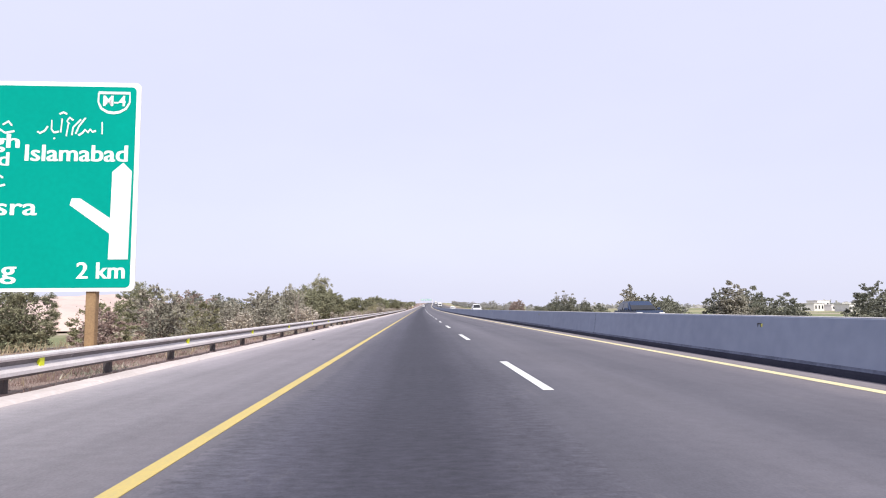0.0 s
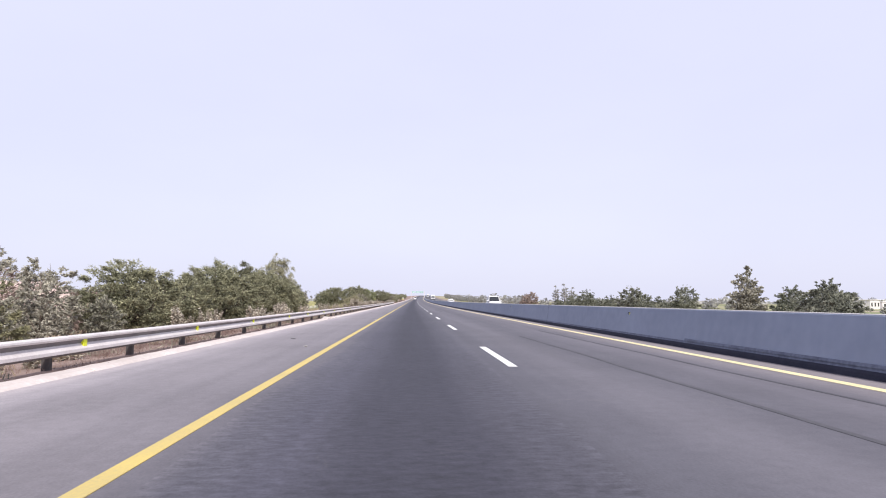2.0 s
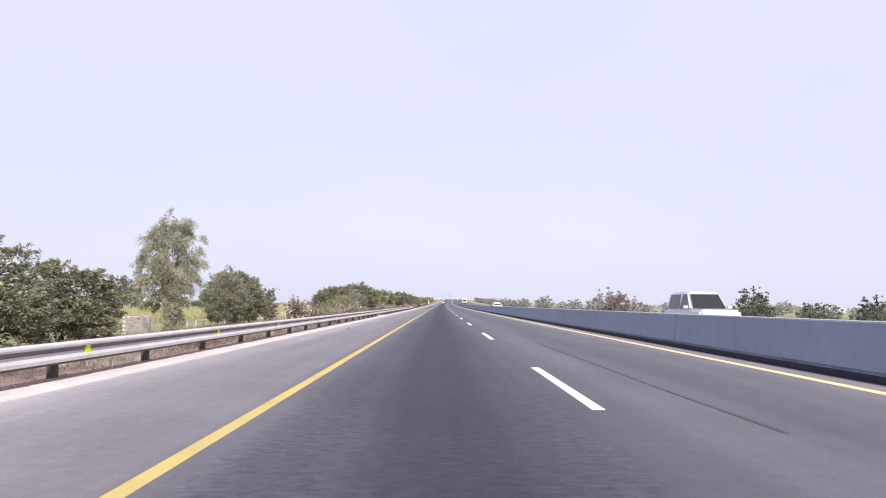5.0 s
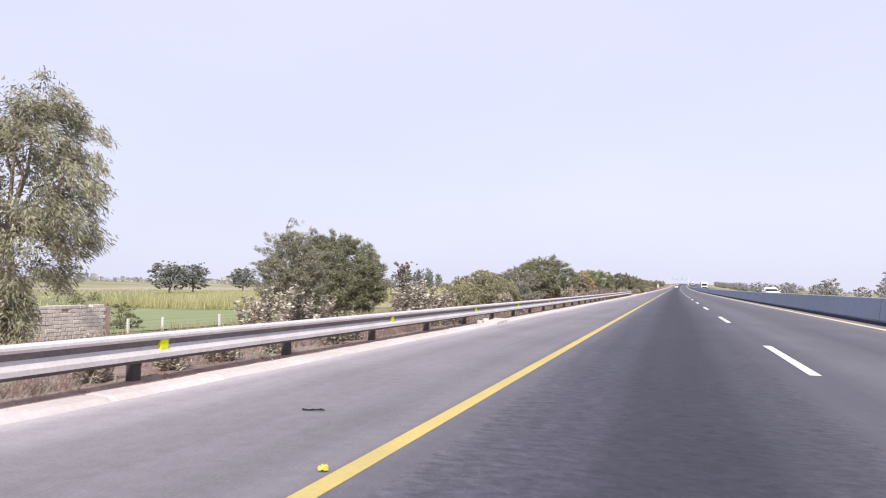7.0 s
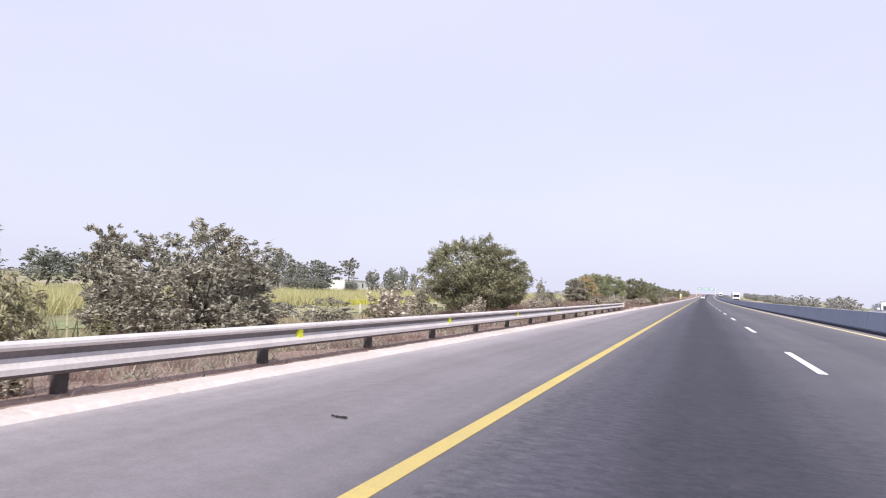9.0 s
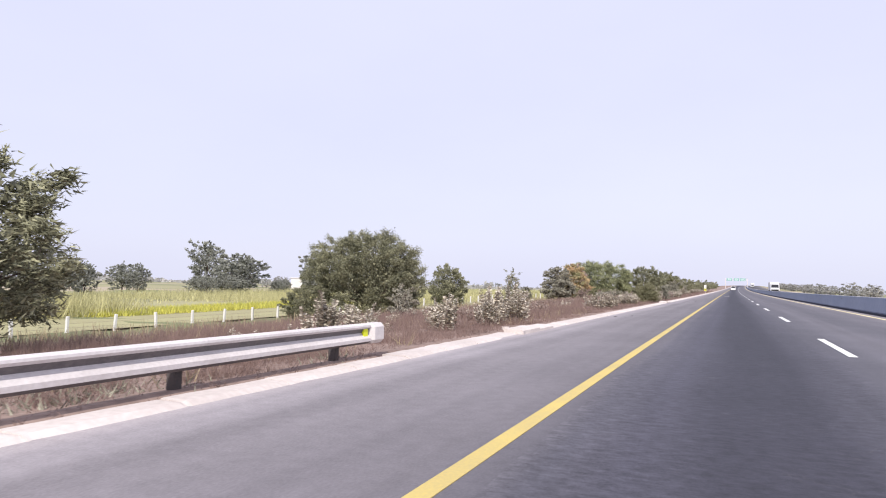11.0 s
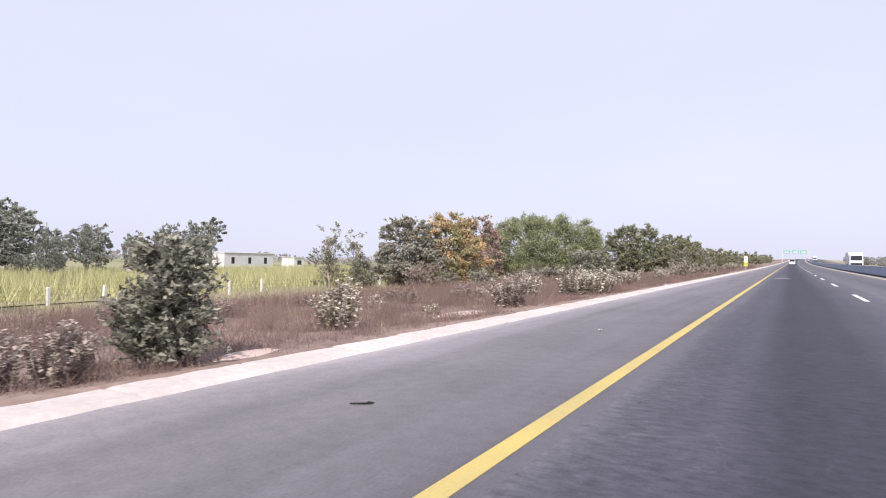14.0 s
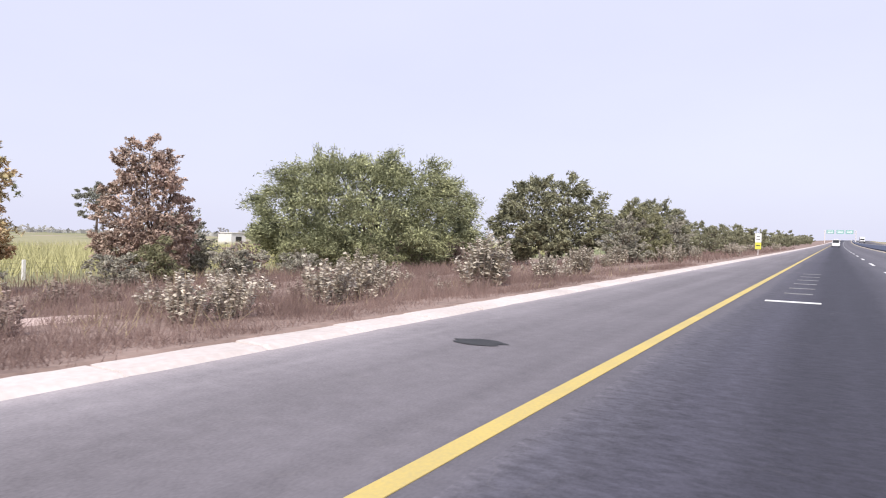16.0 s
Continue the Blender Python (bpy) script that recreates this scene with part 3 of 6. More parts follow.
def blades(name, rng, ss, dd, hmin, hmax, width, leaf, lean=0.25, label="", drop=0.03, tuft=1, wide=0.12):
    """A stand of grass or cane: slim upright blades at the places given; one object."""
    z = np.array([terrain(s, d) for s, d in zip(ss, dd)]) - drop
    x = dd + np.where(ss > 0, ss * ss / 60000.0, 0)
    foot = np.stack([x, ss, z], 1)
    foot = np.repeat(foot, tuft, 0) + np.concatenate([rng.normal(0, wide, (len(ss) * tuft, 2)), np.zeros((len(ss) * tuft, 1))], 1)
    n = len(foot)
    h = rng.uniform(hmin, hmax, (n, 1))
    a = unit(np.concatenate([rng.normal(0, lean, (n, 2)), np.ones((n, 1))], 1)) * h / 2
    b = unit(np.cross(a, np.concatenate([rng.normal(0, 1, (n, 2)), np.zeros((n, 1))], 1))) * width
    ob = new(name, sliver_mesh(name, foot + a, a, b, LEAF[leaf]))
    return tagged(ob, label, "vegetation", "", "stuff")


def field_sheet(s0, s1, d0, d1, mat, label):
    ss, ds = np.linspace(s0, s1, 14), np.linspace(d0, d1, 10)
    verts = [(d + bend(s), s, terrain(s, d) + .05) for s in ss for d in ds]
    n = len(ds)
    faces = [(i * n + j, i * n + j + 1, (i + 1) * n + j + 1, (i + 1) * n + j) for i in range(len(ss) - 1) for j in range(n - 1)]
    tagged(mesh_object("field", verts, faces, mat), label, "field", kind="structure")


# ---- ground ----
def build_ground():
    ds = [-2500, -1200, -600, -300, -180, -120, -90, -60, -45, -30, -25, -20, -15, -10, -8, -6, -4.8, -3.68, -3.4]
    ds2 = [21.6, 22.5, 24, 27, 30, 36, 45, 60, 90, 150, 300, 600, 1200, 2500]
    ss = [-900, -400, -150, -60] + list(np.arange(-40, 460, 2.5)) + list(range(460, 1300, 20)) + [1400, 1600, 2000, 2600, 3200, 4200]
    cols = ds + [-3.4 + 0.0, 21.6][1:] + ds2[1:]
    verts, faces = [], []
    for s in ss:
        for d in cols:
            z = terrain(s, d)
            if -60 < d < -3.7:
                z += noise.noise(Vector((d * .35, s * .35, 0))) * min(.16, (-3.7 - d) * .08)
            if d in (-3.4, 21.6):
                z = min(lift(s), 14.0) - 0.12
            verts.append((d + bend(min(s, 1300)), s, z))
    n = len(cols)
    for i in range(len(ss) - 1):
        for j in range(n - 1):
            faces.append((i * n + j, i * n + j + 1, (i + 1) * n + j + 1, (i + 1) * n + j))
    tagged(mesh_object("ground", verts, faces, M_SOIL), "dry dusty soil beside the motorway", "ground", kind="structure")


build_ground()

S0, S1 = -60, 1300
road = tagged(sweep("road", [(-3.10, 0), (8.5, 0), (8.5, -.1), (-3.10, -.1)], S0, S1, 10, M_ROAD, uv=True),
              "worn grey asphalt motorway carriageway with oil-darkened lane", "road", kind="structure")
tagged(sweep("road_opposite", [(9.15, 0), (21.7, 0), (21.7, -.1), (9.15, -.1)], S0, S1, 10, M_ROAD2, uv=True),
                "grey asphalt opposite carriageway behind the barrier", "road", kind="structure")
for d, w, lab, paint in ((0.0, .072, "solid yellow edge line", M_YELLOW), (7.85, .10, "pale yellow line beside the median", M_PALEYELLOW)):
    sweep("edge_line", [(d - w, .006), (d + w, .006), (d + w, .001), (d - w, .001)], S0, S1, 10, paint, road, lab)

bm = bmesh.new()
box(bm, (-.075, 0, .001), (.075, 4.72, .007))
dash_data = part("lane_dash", bm, M_WHITE, road, "white broken lane line dash")
PERIOD, FIRST = 14.177, -.01
dash_data.matrix_basis = Matrix.Translation(at(FIRST, 3.65)) @ pose(0, 0, 0, 0, 0, math.degrees(heading(FIRST)))
for k in range(-4, 91):
    if k:
        s = FIRST + PERIOD * k
        share("lane_dash", dash_data.data, road, Matrix.Translation(at(s, 3.65)) @ pose(0, 0, 0, math.degrees(grade(s)), 0, math.degrees(heading(s))))
# worn white bars across the left lane
bm = bmesh.new()
box(bm, (-.36, -.14, .001), (.36, .14, .008))
bar_data = worn = None
for i, (s, k) in enumerate(((326.3, 1.35), (328.7, .8), (330.7, .8), (332.8, .8), (335.0, .8), (337.3, .8), (339.6, .8))):
    m = Matrix.Translation(at(s, 1.08)) @ Matrix.Diagonal((k, 1, 1, 1))
    if bar_data is None:
        bar_data = part("rumble_bar", bm, M_WHITE, road, "white paint bar across the lane")
        bar_data.matrix_basis = m
    else:
        if worn is None:
            worn = bar_data.data.copy()
            worn.materials[0] = M_WORNWHITE
        share("rumble_bar", worn, road, m)
# dark sealed seams in the fast lane
M_SEAM = material("sealed_seam", (.055, .053, .062), .7, second=(.085, .082, .093), scale=1.2, fine=20, bump=.2)
for d, s0, s1, w in ((5.55, 30, 52, .045), (6.95, 33, 56, .036), (5.7, 98, 112, .03)):
    sweep("road_seam", [(d - w, .004), (d + w, .004), (d + w, .001), (d - w, .001)], s0, s1, 3, M_SEAM, road, "dark sealed seam along the lane",
          follow=lambda s, d, z: at(s, d - (s - 42) * .012 + .03 * math.sin(s * 1.3), z))
# dark tar patch on the shoulder
bm = bmesh.new()
r = bmesh.ops.create_circle(bm, cap_ends=True, segments=18, radius=1)
for v in bm.verts:
    v.co = Vector((v.co.x * .30 * (1 + .2 * math.sin(7 * v.co.y)), v.co.y * .21, .006))
tar = part("tar_patch", bm, M_BLACK, road, "black tar patch on the shoulder")
tar.matrix_basis = Matrix.Translation(at(318.2, -1.55))


# ---- median barrier ----
PANEL = 12.0
barrier = tagged(new("median_barrier"), "grey concrete median barrier with dark grimy, shadow-painted foot", "barrier", kind="structure")
BP = [(8.53, -.02), (8.53, .07), (8.575, .13), (8.715, .905), (8.735, .925), (8.905, .925), (8.925, .905), (9.08, .13), (9.14, .07), (9.14, -.02)]
for i in range(-5, 108):
    s = 3.7 - 5.9 + PANEL * .9895 * i + 1.1
    sweep("barrier_panel", BP, s, s + PANEL * .9895 - .003, 6, M_BARRIER, barrier)
# black foot strip: grime, with the shadow at the foot put into its colour
sweep("barrier_foot", [(8.524, .004), (8.524, .072), (8.548, .115), (8.540, .118), (8.516, .074), (8.50, .010), (8.48, .004)], S0, S1, 10, M_GRIMESHADE, barrier, "black strip of grime, tar and painted shadow along the foot")
sweep("barrier_band", [(8.552, .112), (8.569, .135), (8.576, .168), (8.586, .17), (8.586, .112)], S0, S1, 10, M_BAND, barrier, "ragged mid-dark band above the black foot")
sweep("barrier_band", [(8.564, .165), (8.576, .215), (8.592, .217), (8.592, .165)], 24, 47, 2, M_BAND, barrier, "ragged mid-dark band above the black foot",
      follow=lambda s, d, z: at(s, d - (.004 if z < .2 else 0), z + (.02 * noise.noise(Vector((s * .8, 0, 4))) if z > .2 else 0)))
# added strip: sunlight on the barrier's top, put into its colour
sweep("barrier_lit_top", [(8.728, .923), (8.736, .934), (8.904, .934), (8.912, .923)], S0, S1, 10, M_LITTOP, barrier, "pale strip for the sunlit top edge")
bm = bmesh.new()
for lo, hi in (((-.012, -.05, -.21), (.004, -.028, .10)), ((-.012, .058, -.21), (.004, .08, .10)), ((-.012, -.028, .078), (.004, .058, .10)), ((-.012, -.028, -.21), (.004, .058, -.188))):
    box(bm, lo, hi)
bm2 = bmesh.new()
box(bm2, (-.010, -.10, -.21), (.004, -.052, .09))
mark_data = None
for k in range(-3, 34):
    s = 3.8 + 11.875 * k
    if k % 4 == 1:
        continue
    m = Matrix.Translation(at(s, 8.69, .68))
    if mark_data is None:
        mark_data = part("marker_plate", bm, M_BLACK, barrier, "small black marker frame")
        mark_data.matrix_basis = m
        strip_data = part("marker_strip", bm2, M_SIGNYELLOW, mark_data, "yellow reflective strip")
    else:
        share("marker_strip", strip_data.data, share("marker_plate", mark_data.data, barrier, m), Matrix())

rc = random.Random(12)
for s in (15.84, 63.1, 110.6, 158.2, 205.6):  # cracks down the face of the panels
    bm = bmesh.new()
    zs = np.linspace(.92, .10, 10)
    row, y = [], 0.0
    for z in zs:
        x = 8.53 + float(np.interp(z, (.07, .13, .905), (0, .045, .185))) - .004
        y += rc.uniform(-.035, .015)
        row.append([bm.verts.new(at(s + y + e, x + q, z)) for e, q in ((-.008, 0), (.008, 0), (.008, .02), (-.008, .02))])
    for a, b in zip(row, row[1:]):
        for i in range(4):
            bm.faces.new((a[i], a[(i + 1) % 4], b[(i + 1) % 4], b[i]))
    part("crack_line", bm, M_BLACK, barrier, "dark vertical crack in the concrete")

# ---- guard rail ----
RAIL_END = 221.8
rail = tagged(new("guard_rail"), "galvanised steel W-beam guard rail on dark posts", "guard rail")
W_BEAM = [(0, .540), (.04, .535), (.080, .518), (.085, .492), (.060, .462), (.03, .43), (.008, .395), (.03, .365), (.085, .312), (.082, .262), (.035, .226), (0, .218)]
prof = [(-3.62 + a, z) for a, z in W_BEAM] + [(-3.62 + a - .006, z) for a, z in reversed(W_BEAM)]
k = 0
s = -46.0
while s < RAIL_END - .5:
    e = min(s + 5.95, RAIL_END)
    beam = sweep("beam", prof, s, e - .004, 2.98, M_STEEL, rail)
    # groove and underside faces: shade put into a darker steel colour
    beam.data.materials.append(M_SHADESTEEL)
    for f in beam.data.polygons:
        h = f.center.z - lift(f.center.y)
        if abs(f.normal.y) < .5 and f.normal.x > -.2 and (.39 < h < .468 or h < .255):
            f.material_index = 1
    s = e
bm = bmesh.new()
box(bm, (-.07, -.055, -.45), (.05, .055, .50), .008)
post_data = part("post", bm, M_POST, rail)
bm = bmesh.new()
box(bm, (-.05, -.05, .25), (.09, .05, .48), .01)
block_data = part("spacer_block", bm, M_POST, rail)
bm = bmesh.new()
box(bm, (-.004, -.06, -.11), (.010, .06, .10), .003)
box(bm, (-.06, -.06, -.11), (0, -.050, .10), .002)
refl_data = part("reflector", bm, M_REFLECT, rail, "fluorescent yellow reflector tab")
first = True
s = .75 - 5.97 * 7 - .6
rows_p = []
OFF = {60: 1.3, 72: 1.05, 126: .9, 132: .4, 138: .25, 156: .15, 174: .2, 43: .8}  # tabs bolted on off their usual spot
while s < RAIL_END:
    rows_p.append(s)
    s += 2.985
for i, s in enumerate(rows_p):
    m = Matrix.Translation(at(s, -3.74))
    if first:
        post_data.matrix_basis = m
        block_data.matrix_basis = m
        refl_data.matrix_basis = Matrix.Translation(at(s + .6, -3.575, .365))
        first = False
        continue
    share("post", post_data.data, rail, m)
    share("spacer_block", block_data.data, rail, m)
    if i % 2 == 0:
        off = OFF.get(round(s + .6), .6)
        share("reflector", refl_data.data, rail, Matrix.Translation(at(s + off, -3.575, .365)))
# flared end of the beam
bm = bmesh.new()
box(bm, (-3.72, RAIL_END - .05, .22), (-3.5, RAIL_END + .35, .54), .06)
for v in bm.verts:
    v.co = at(v.co.y, v.co.x, v.co.z)
part("end_terminal", bm, M_STEEL, rail, "rounded steel end piece")


# ---- big direction sign ----
def flat_text(name, body, x0, z0, w, h, mat, parent, y=-.012):
    cu = bpy.data.curves.new(name, "FONT")
    cu.body = body
    cu.resolution_u = 4
    cu.offset = .004
    tmp = bpy.data.objects.new(name, cu)
    scene.collection.objects.link(tmp)
    dg = bpy.context.evaluated_depsgraph_get()
    me = bpy.data.meshes.new_from_object(tmp.evaluated_get(dg))
    scene.collection.objects.unlink(tmp)
    bpy.data.objects.remove(tmp)
    co = np.array([v.co for v in me.vertices])
    lo, hi = co.min(0), co.max(0)
    for v, c in zip(me.vertices, co):
        v.co = (x0 + (c[0] - lo[0]) / (hi[0] - lo[0]) * w, y, z0 + (c[1] - lo[1]) / (hi[1] - lo[1]) * h)
    bm = bmesh.new()
    for i, q in enumerate((-.011, 0.0, .011)):  # bold: the outline laid over itself
        for v, c in zip(me.vertices, co):
            v.co = (x0 + .011 + (c[0] - lo[0]) / (hi[0] - lo[0]) * (w - .022) + q * h / .36, y - .0006 * i, z0 + (c[1] - lo[1]) / (hi[1] - lo[1]) * h)
        bm.from_mesh(me)
    bpy.data.meshes.remove(me)
    for f in bm.faces:
        f.smooth = False
    ext = bmesh.ops.extrude_face_region(bm, geom=bm.faces[:])
    for v in [g for g in ext["geom"] if isinstance(g, bmesh.types.BMVert)]:
        v.co.y += .006
    return part(name, bm, mat, parent)


def plate(name, pts, mat, parent, y0, y1):
    bm = bmesh.new()
    f = bm.faces.new([bm.verts.new((x, y0, z)) for x, z in pts])
    ext = bmesh.ops.extrude_face_region(bm, geom=[f])
    for v in [g for g in ext["geom"] if isinstance(g, bmesh.types.BMVert)]:
        v.co.y = y1
    return part(name, bm, mat, parent)


def strokes(name, lines, width, mat, parent, y):
    """Pen strokes as flat ribbons in the plane of the sign."""
    bm = bmesh.new()
    for line in lines:
        left, right = [], []
        for i, p in enumerate(line):
            a, b = line[max(i - 1, 0)], line[min(i + 1, len(line) - 1)]
            dx, dz = b[0] - a[0], b[1] - a[1]
            n = math.hypot(dx, dz) or 1
            k = width * (.6 + .5 * abs(dx) / n)
            left.append(bm.verts.new((p[0] - dz / n * k, y, p[1] + dx / n * k)))
            right.append(bm.verts.new((p[0] + dz / n * k, y, p[1] - dx / n * k)))
        for i in range(len(line) - 1):
            bm.faces.new((left[i], left[i + 1], right[i + 1], right[i]))
    return part(name, bm, mat, parent)


def round_rect(x0, z0, x1, z1, r, n=5):
    pts = []
    for cx, cz, a0 in ((x1 - r, z1 - r, 0), (x0 + r, z1 - r, 90), (x0 + r, z0 + r, 180), (x1 - r, z0 + r, 270)):
        for i in range(n + 1):
            a = radians(a0 + 90 * i / n)
            pts.append((cx + r * math.cos(a), cz + r * math.sin(a)))
    return pts


def build_sign():
    sign = tagged(new("direction_sign"), "large green motorway direction sign with white lettering on rusty posts", "road sign")
    sign.matrix_basis = Matrix.Translation(at(5.5, -4.37)) @ pose(0, 0, 0, 0, 0, SIGN_TURN)
    # x runs left from the right edge as negative; faces the traffic (-y)
    plate("sign_border", round_rect(-6.2, 1.55, .02, 6.24, .12), M_SIGNWHITE, sign, -.002, .03)
    plate("sign_face", round_rect(-6.12, 1.63, -.08, 6.14, .10), M_SIGNGREEN, sign, -.008, -.001)
    w = M_SIGNWHITE
    flat_text("lettering_islamabad", "Islamabad", -2.42, 4.43, 2.20, .37, w, sign)
    flat_text("lettering_distance", "2 km", -1.22, 1.83, 1.03, .36, w, sign)
    flat_text("lettering_side", "agh", -3.42, 4.62, .88, .42, w, sign)
    flat_text("lettering_side", "ad", -3.22, 4.32, .48, .30, w, sign)
    flat_text("lettering_side", "sra", -2.98, 3.22, .88, .26, w, sign)
    flat_text("lettering_side", "ng", -3.13, 1.62 + .1, .66, .38, w, sign)
    flat_text("lettering_route", "M-4", -.80, 5.70, .50, .24, w, sign)
    sh = [(-.90, 6.0), (-.22, 6.0), (-.22, 5.78), (-.30, 5.64), (-.44, 5.56), (-.56, 5.54), (-.70, 5.56), (-.83, 5.64), (-.90, 5.78), (-.90, 6.0)]
    strokes("route_shield", [sh], .028, w, sign, -.014)
    plate("arrow", [(x + .14, z) for x, z in ((-.70, 2.25), (-.28, 2.25), (-.26, 4.22), (-.45, 4.41), (-.68, 4.20), (-.685, 3.16), (-1.34, 3.60), (-1.52, 3.60), (-1.56, 3.45), (-.69, 2.82))], w, sign, -.013, -.007)
    u = [[(-.80, 5.33), (-.79, 5.05)],
         [(-.93, 5.13), (-1.00, 5.10), (-1.05, 5.16), (-1.10, 5.09), (-1.16, 5.15), (-1.22, 5.07), (-1.30, 5.02)],
         [(-1.16, 5.42), (-1.30, 5.22), (-1.36, 5.05)], [(-1.26, 5.38), (-1.42, 5.20), (-1.44, 5.02)],
         [(-1.42, 5.36), (-1.50, 5.42), (-1.56, 5.34), (-1.50, 5.28)], [(-1.52, 5.30), (-1.56, 5.00)],
         ]
    v = [[(-1.66, 5.40), (-1.68, 5.08)], [(-1.56, 5.50), (-1.64, 5.54), (-1.72, 5.50)],
         [(-1.72, 5.10), (-1.82, 5.08), (-1.88, 5.15), (-1.88, 5.36)], [(-1.82, 4.96), (-1.80, 4.93)],
         [(-1.96, 5.22), (-2.02, 5.12), (-2.12, 5.06), (-2.18, 5.10)],
         [(-2.72, 5.22), (-2.80, 5.32), (-2.92, 5.24)], [(-2.66, 5.10), (-2.86, 5.06), (-2.98, 5.14)], [(-2.80, 4.98), (-2.78, 4.95)],
         [(-2.85, 4.05), (-2.95, 4.12), (-3.05, 4.02)], [(-2.80, 3.90), (-2.95, 3.86), (-3.08, 3.92)], [(-2.88, 2.75), (-3.0, 2.82), (-3.05, 2.70)], [(-2.92, 2.58), (-3.05, 2.55)]]
    for line in u + v:
        strokes("urdu_letter", [line], .021, w, sign, -.014)
    for x in (-.92, -5.3):
        bm = bmesh.new()
        box(bm, (x - .105, .04, -.75), (x + .105, .24, 1.60), .02)
        box(bm, (x - .06, .035, 1.60), (x + .06, .16, 6.0), .01)
        part("post", bm, M_RUST, sign, "rusty ochre steel post")


SIGN_TURN = 2.0
build_sign()


# ---- small roadside sign, gantry ----
def marker_sign(s, d):
    root = tagged(new("marker_sign"), "small white and yellow roadside marker sign on a post", "road sign")
    root.matrix_basis = Matrix.Translation(at(s, d))
    bm = bmesh.new()
    box(bm, (-.03, .03, -.4), (.03, .09, 1.9), .006)
    part("post", bm, M_STEEL, root)
    bm = bmesh.new()
    box(bm, (-.24, 0, 1.12), (.24, .025, 1.9), .008)
    part("upper_plate", bm, M_SIGNWHITE, root, "white plate")
    bm = bmesh.new()
    box(bm, (-.24, 0, .52), (.24, .025, 1.11), .008)
    part("lower_plate", bm, M_SIGNYELLOW, root, "yellow plate")
    for z, w in ((1.65, .13), (1.4, .16), (.85, .15)):
        bm = bmesh.new()
        box(bm, (-w, -.006, z - .035), (w, .001, z + .035))
        part("legend_bar", bm, M_BLACK, root)


marker_sign(374, -3.9)


def gantry(s):
    root = tagged(new("sign_gantry"), "overhead steel gantry carrying green direction signs", "gantry")
    root.matrix_basis = Matrix.Translation(at(s, 0))
    for d in (-4.6, 9.0):
        bm = bmesh.new()
        box(bm, (d - .2, -.2, -.5), (d + .2, .2, 6.6), .04)
        part("column", bm, M_STEEL, root)
    for z in (5.3, 6.5):
        bm = bmesh.new()
        box(bm, (-4.6, -.12, z - .1), (9.0, .12, z + .1), .03)
        part("beam", bm, M_STEEL, root)
    for i in range(8):
        bm = bmesh.new()
        x = -4.4 + i * 1.65
        box(bm, (x - .05, -.08, 5.3), (x + .05, .08, 6.5))
        part("brace", bm, M_STEEL, root)
    for x in (-2.2, 2.2, 6.2):
        bm = bmesh.new()
        box(bm, (x - 1.7, -.22, 5.0), (x + 1.7, -.14, 6.9), .03)
        p = part("sign_panel", bm, M_SIGNPALE, root, "pale green sign panel")
        for z in (5.5, 6.2):
            bm = bmesh.new()
            box(bm, (x - 1.2, -.235, z), (x + 1.2, -.219, z + .25))
            part("legend_bar", bm, M_SIGNWHITE, p)


gantry(700)


# ---- fence of concrete posts ----
fence = tagged(new("fence"), "row of whitewashed concrete fence posts with wire", "fence")
bm = bmesh.new()
box(bm, (-.08, -.08, -.4), (.08, .08, .98), .02)
fp = None
rngf = random.Random(5)
for k in range(62):
    s = 156.9 + 3.13 * k
    m = Matrix.Translation(stand(s, -33, 0)) @ pose(0, 0, 0, rngf.uniform(-3, 3), rngf.uniform(-3, 3), rngf.uniform(-8, 8))
    if rngf.random() < .16:
        continue
    if fp is None:
        fp = part("fence_post", bm, M_PLASTER, fence)
        fp.matrix_basis = m
    else:
        share("fence_post", fp.data, fence, m)
for z in (.3, .55, .8):
    sweep("wire", [(-33.092, z - .004), (-33.086, z), (-33.092, z + .004)], 157, 346, 3, M_POST, fence,
          follow=lambda s, d, z: Vector((d + bend(s), s, terrain(s, -33) + z)))


# ---- walls and buildings in the fields ----
def brick_wall(s, d, length, height, turn):
    root = tagged(new("field_wall"), "low pale rough stone-brick field wall", "wall")
    root.matrix_basis = Matrix.Translation(stand(s, d, .2)) @ pose(0, 0, 0, 0, 0, turn)
    bm = bmesh.new()
    box(bm, (-length / 2, -.13, 0), (length / 2, .13, height - .04))
    part("wall_core", bm, M_BRICK, root, "dusty mortar core")
    bm = bmesh.new()
    box(bm, (-.19, -.16, 0), (.19, .16, .185), .02)
    first_brick = None
    rw = random.Random(3)
    z, row = 0.0, 0
    while z < height - .1:
        n = int(length / .4)
        for i in range(n):
            if z > height - .35 and rw.random() < .25:
                continue
            m = Matrix.Translation((-length / 2 + .2 + i * .4 + (row % 2) * .12 - .06, rw.uniform(-.015, .015), z)) @ pose(0, 0, 0, 0, rw.uniform(-2, 2), rw.uniform(-3, 3))
            if first_brick is None:
                first_brick = part("brick", bm, M_PALEBRICK, root)
                first_brick.matrix_basis = m
            else:
                share("brick", first_brick.data, root, m)
        z += .2
        row += 1


brick_wall(157.6, -28.5, 5.6, 2.1, 90)


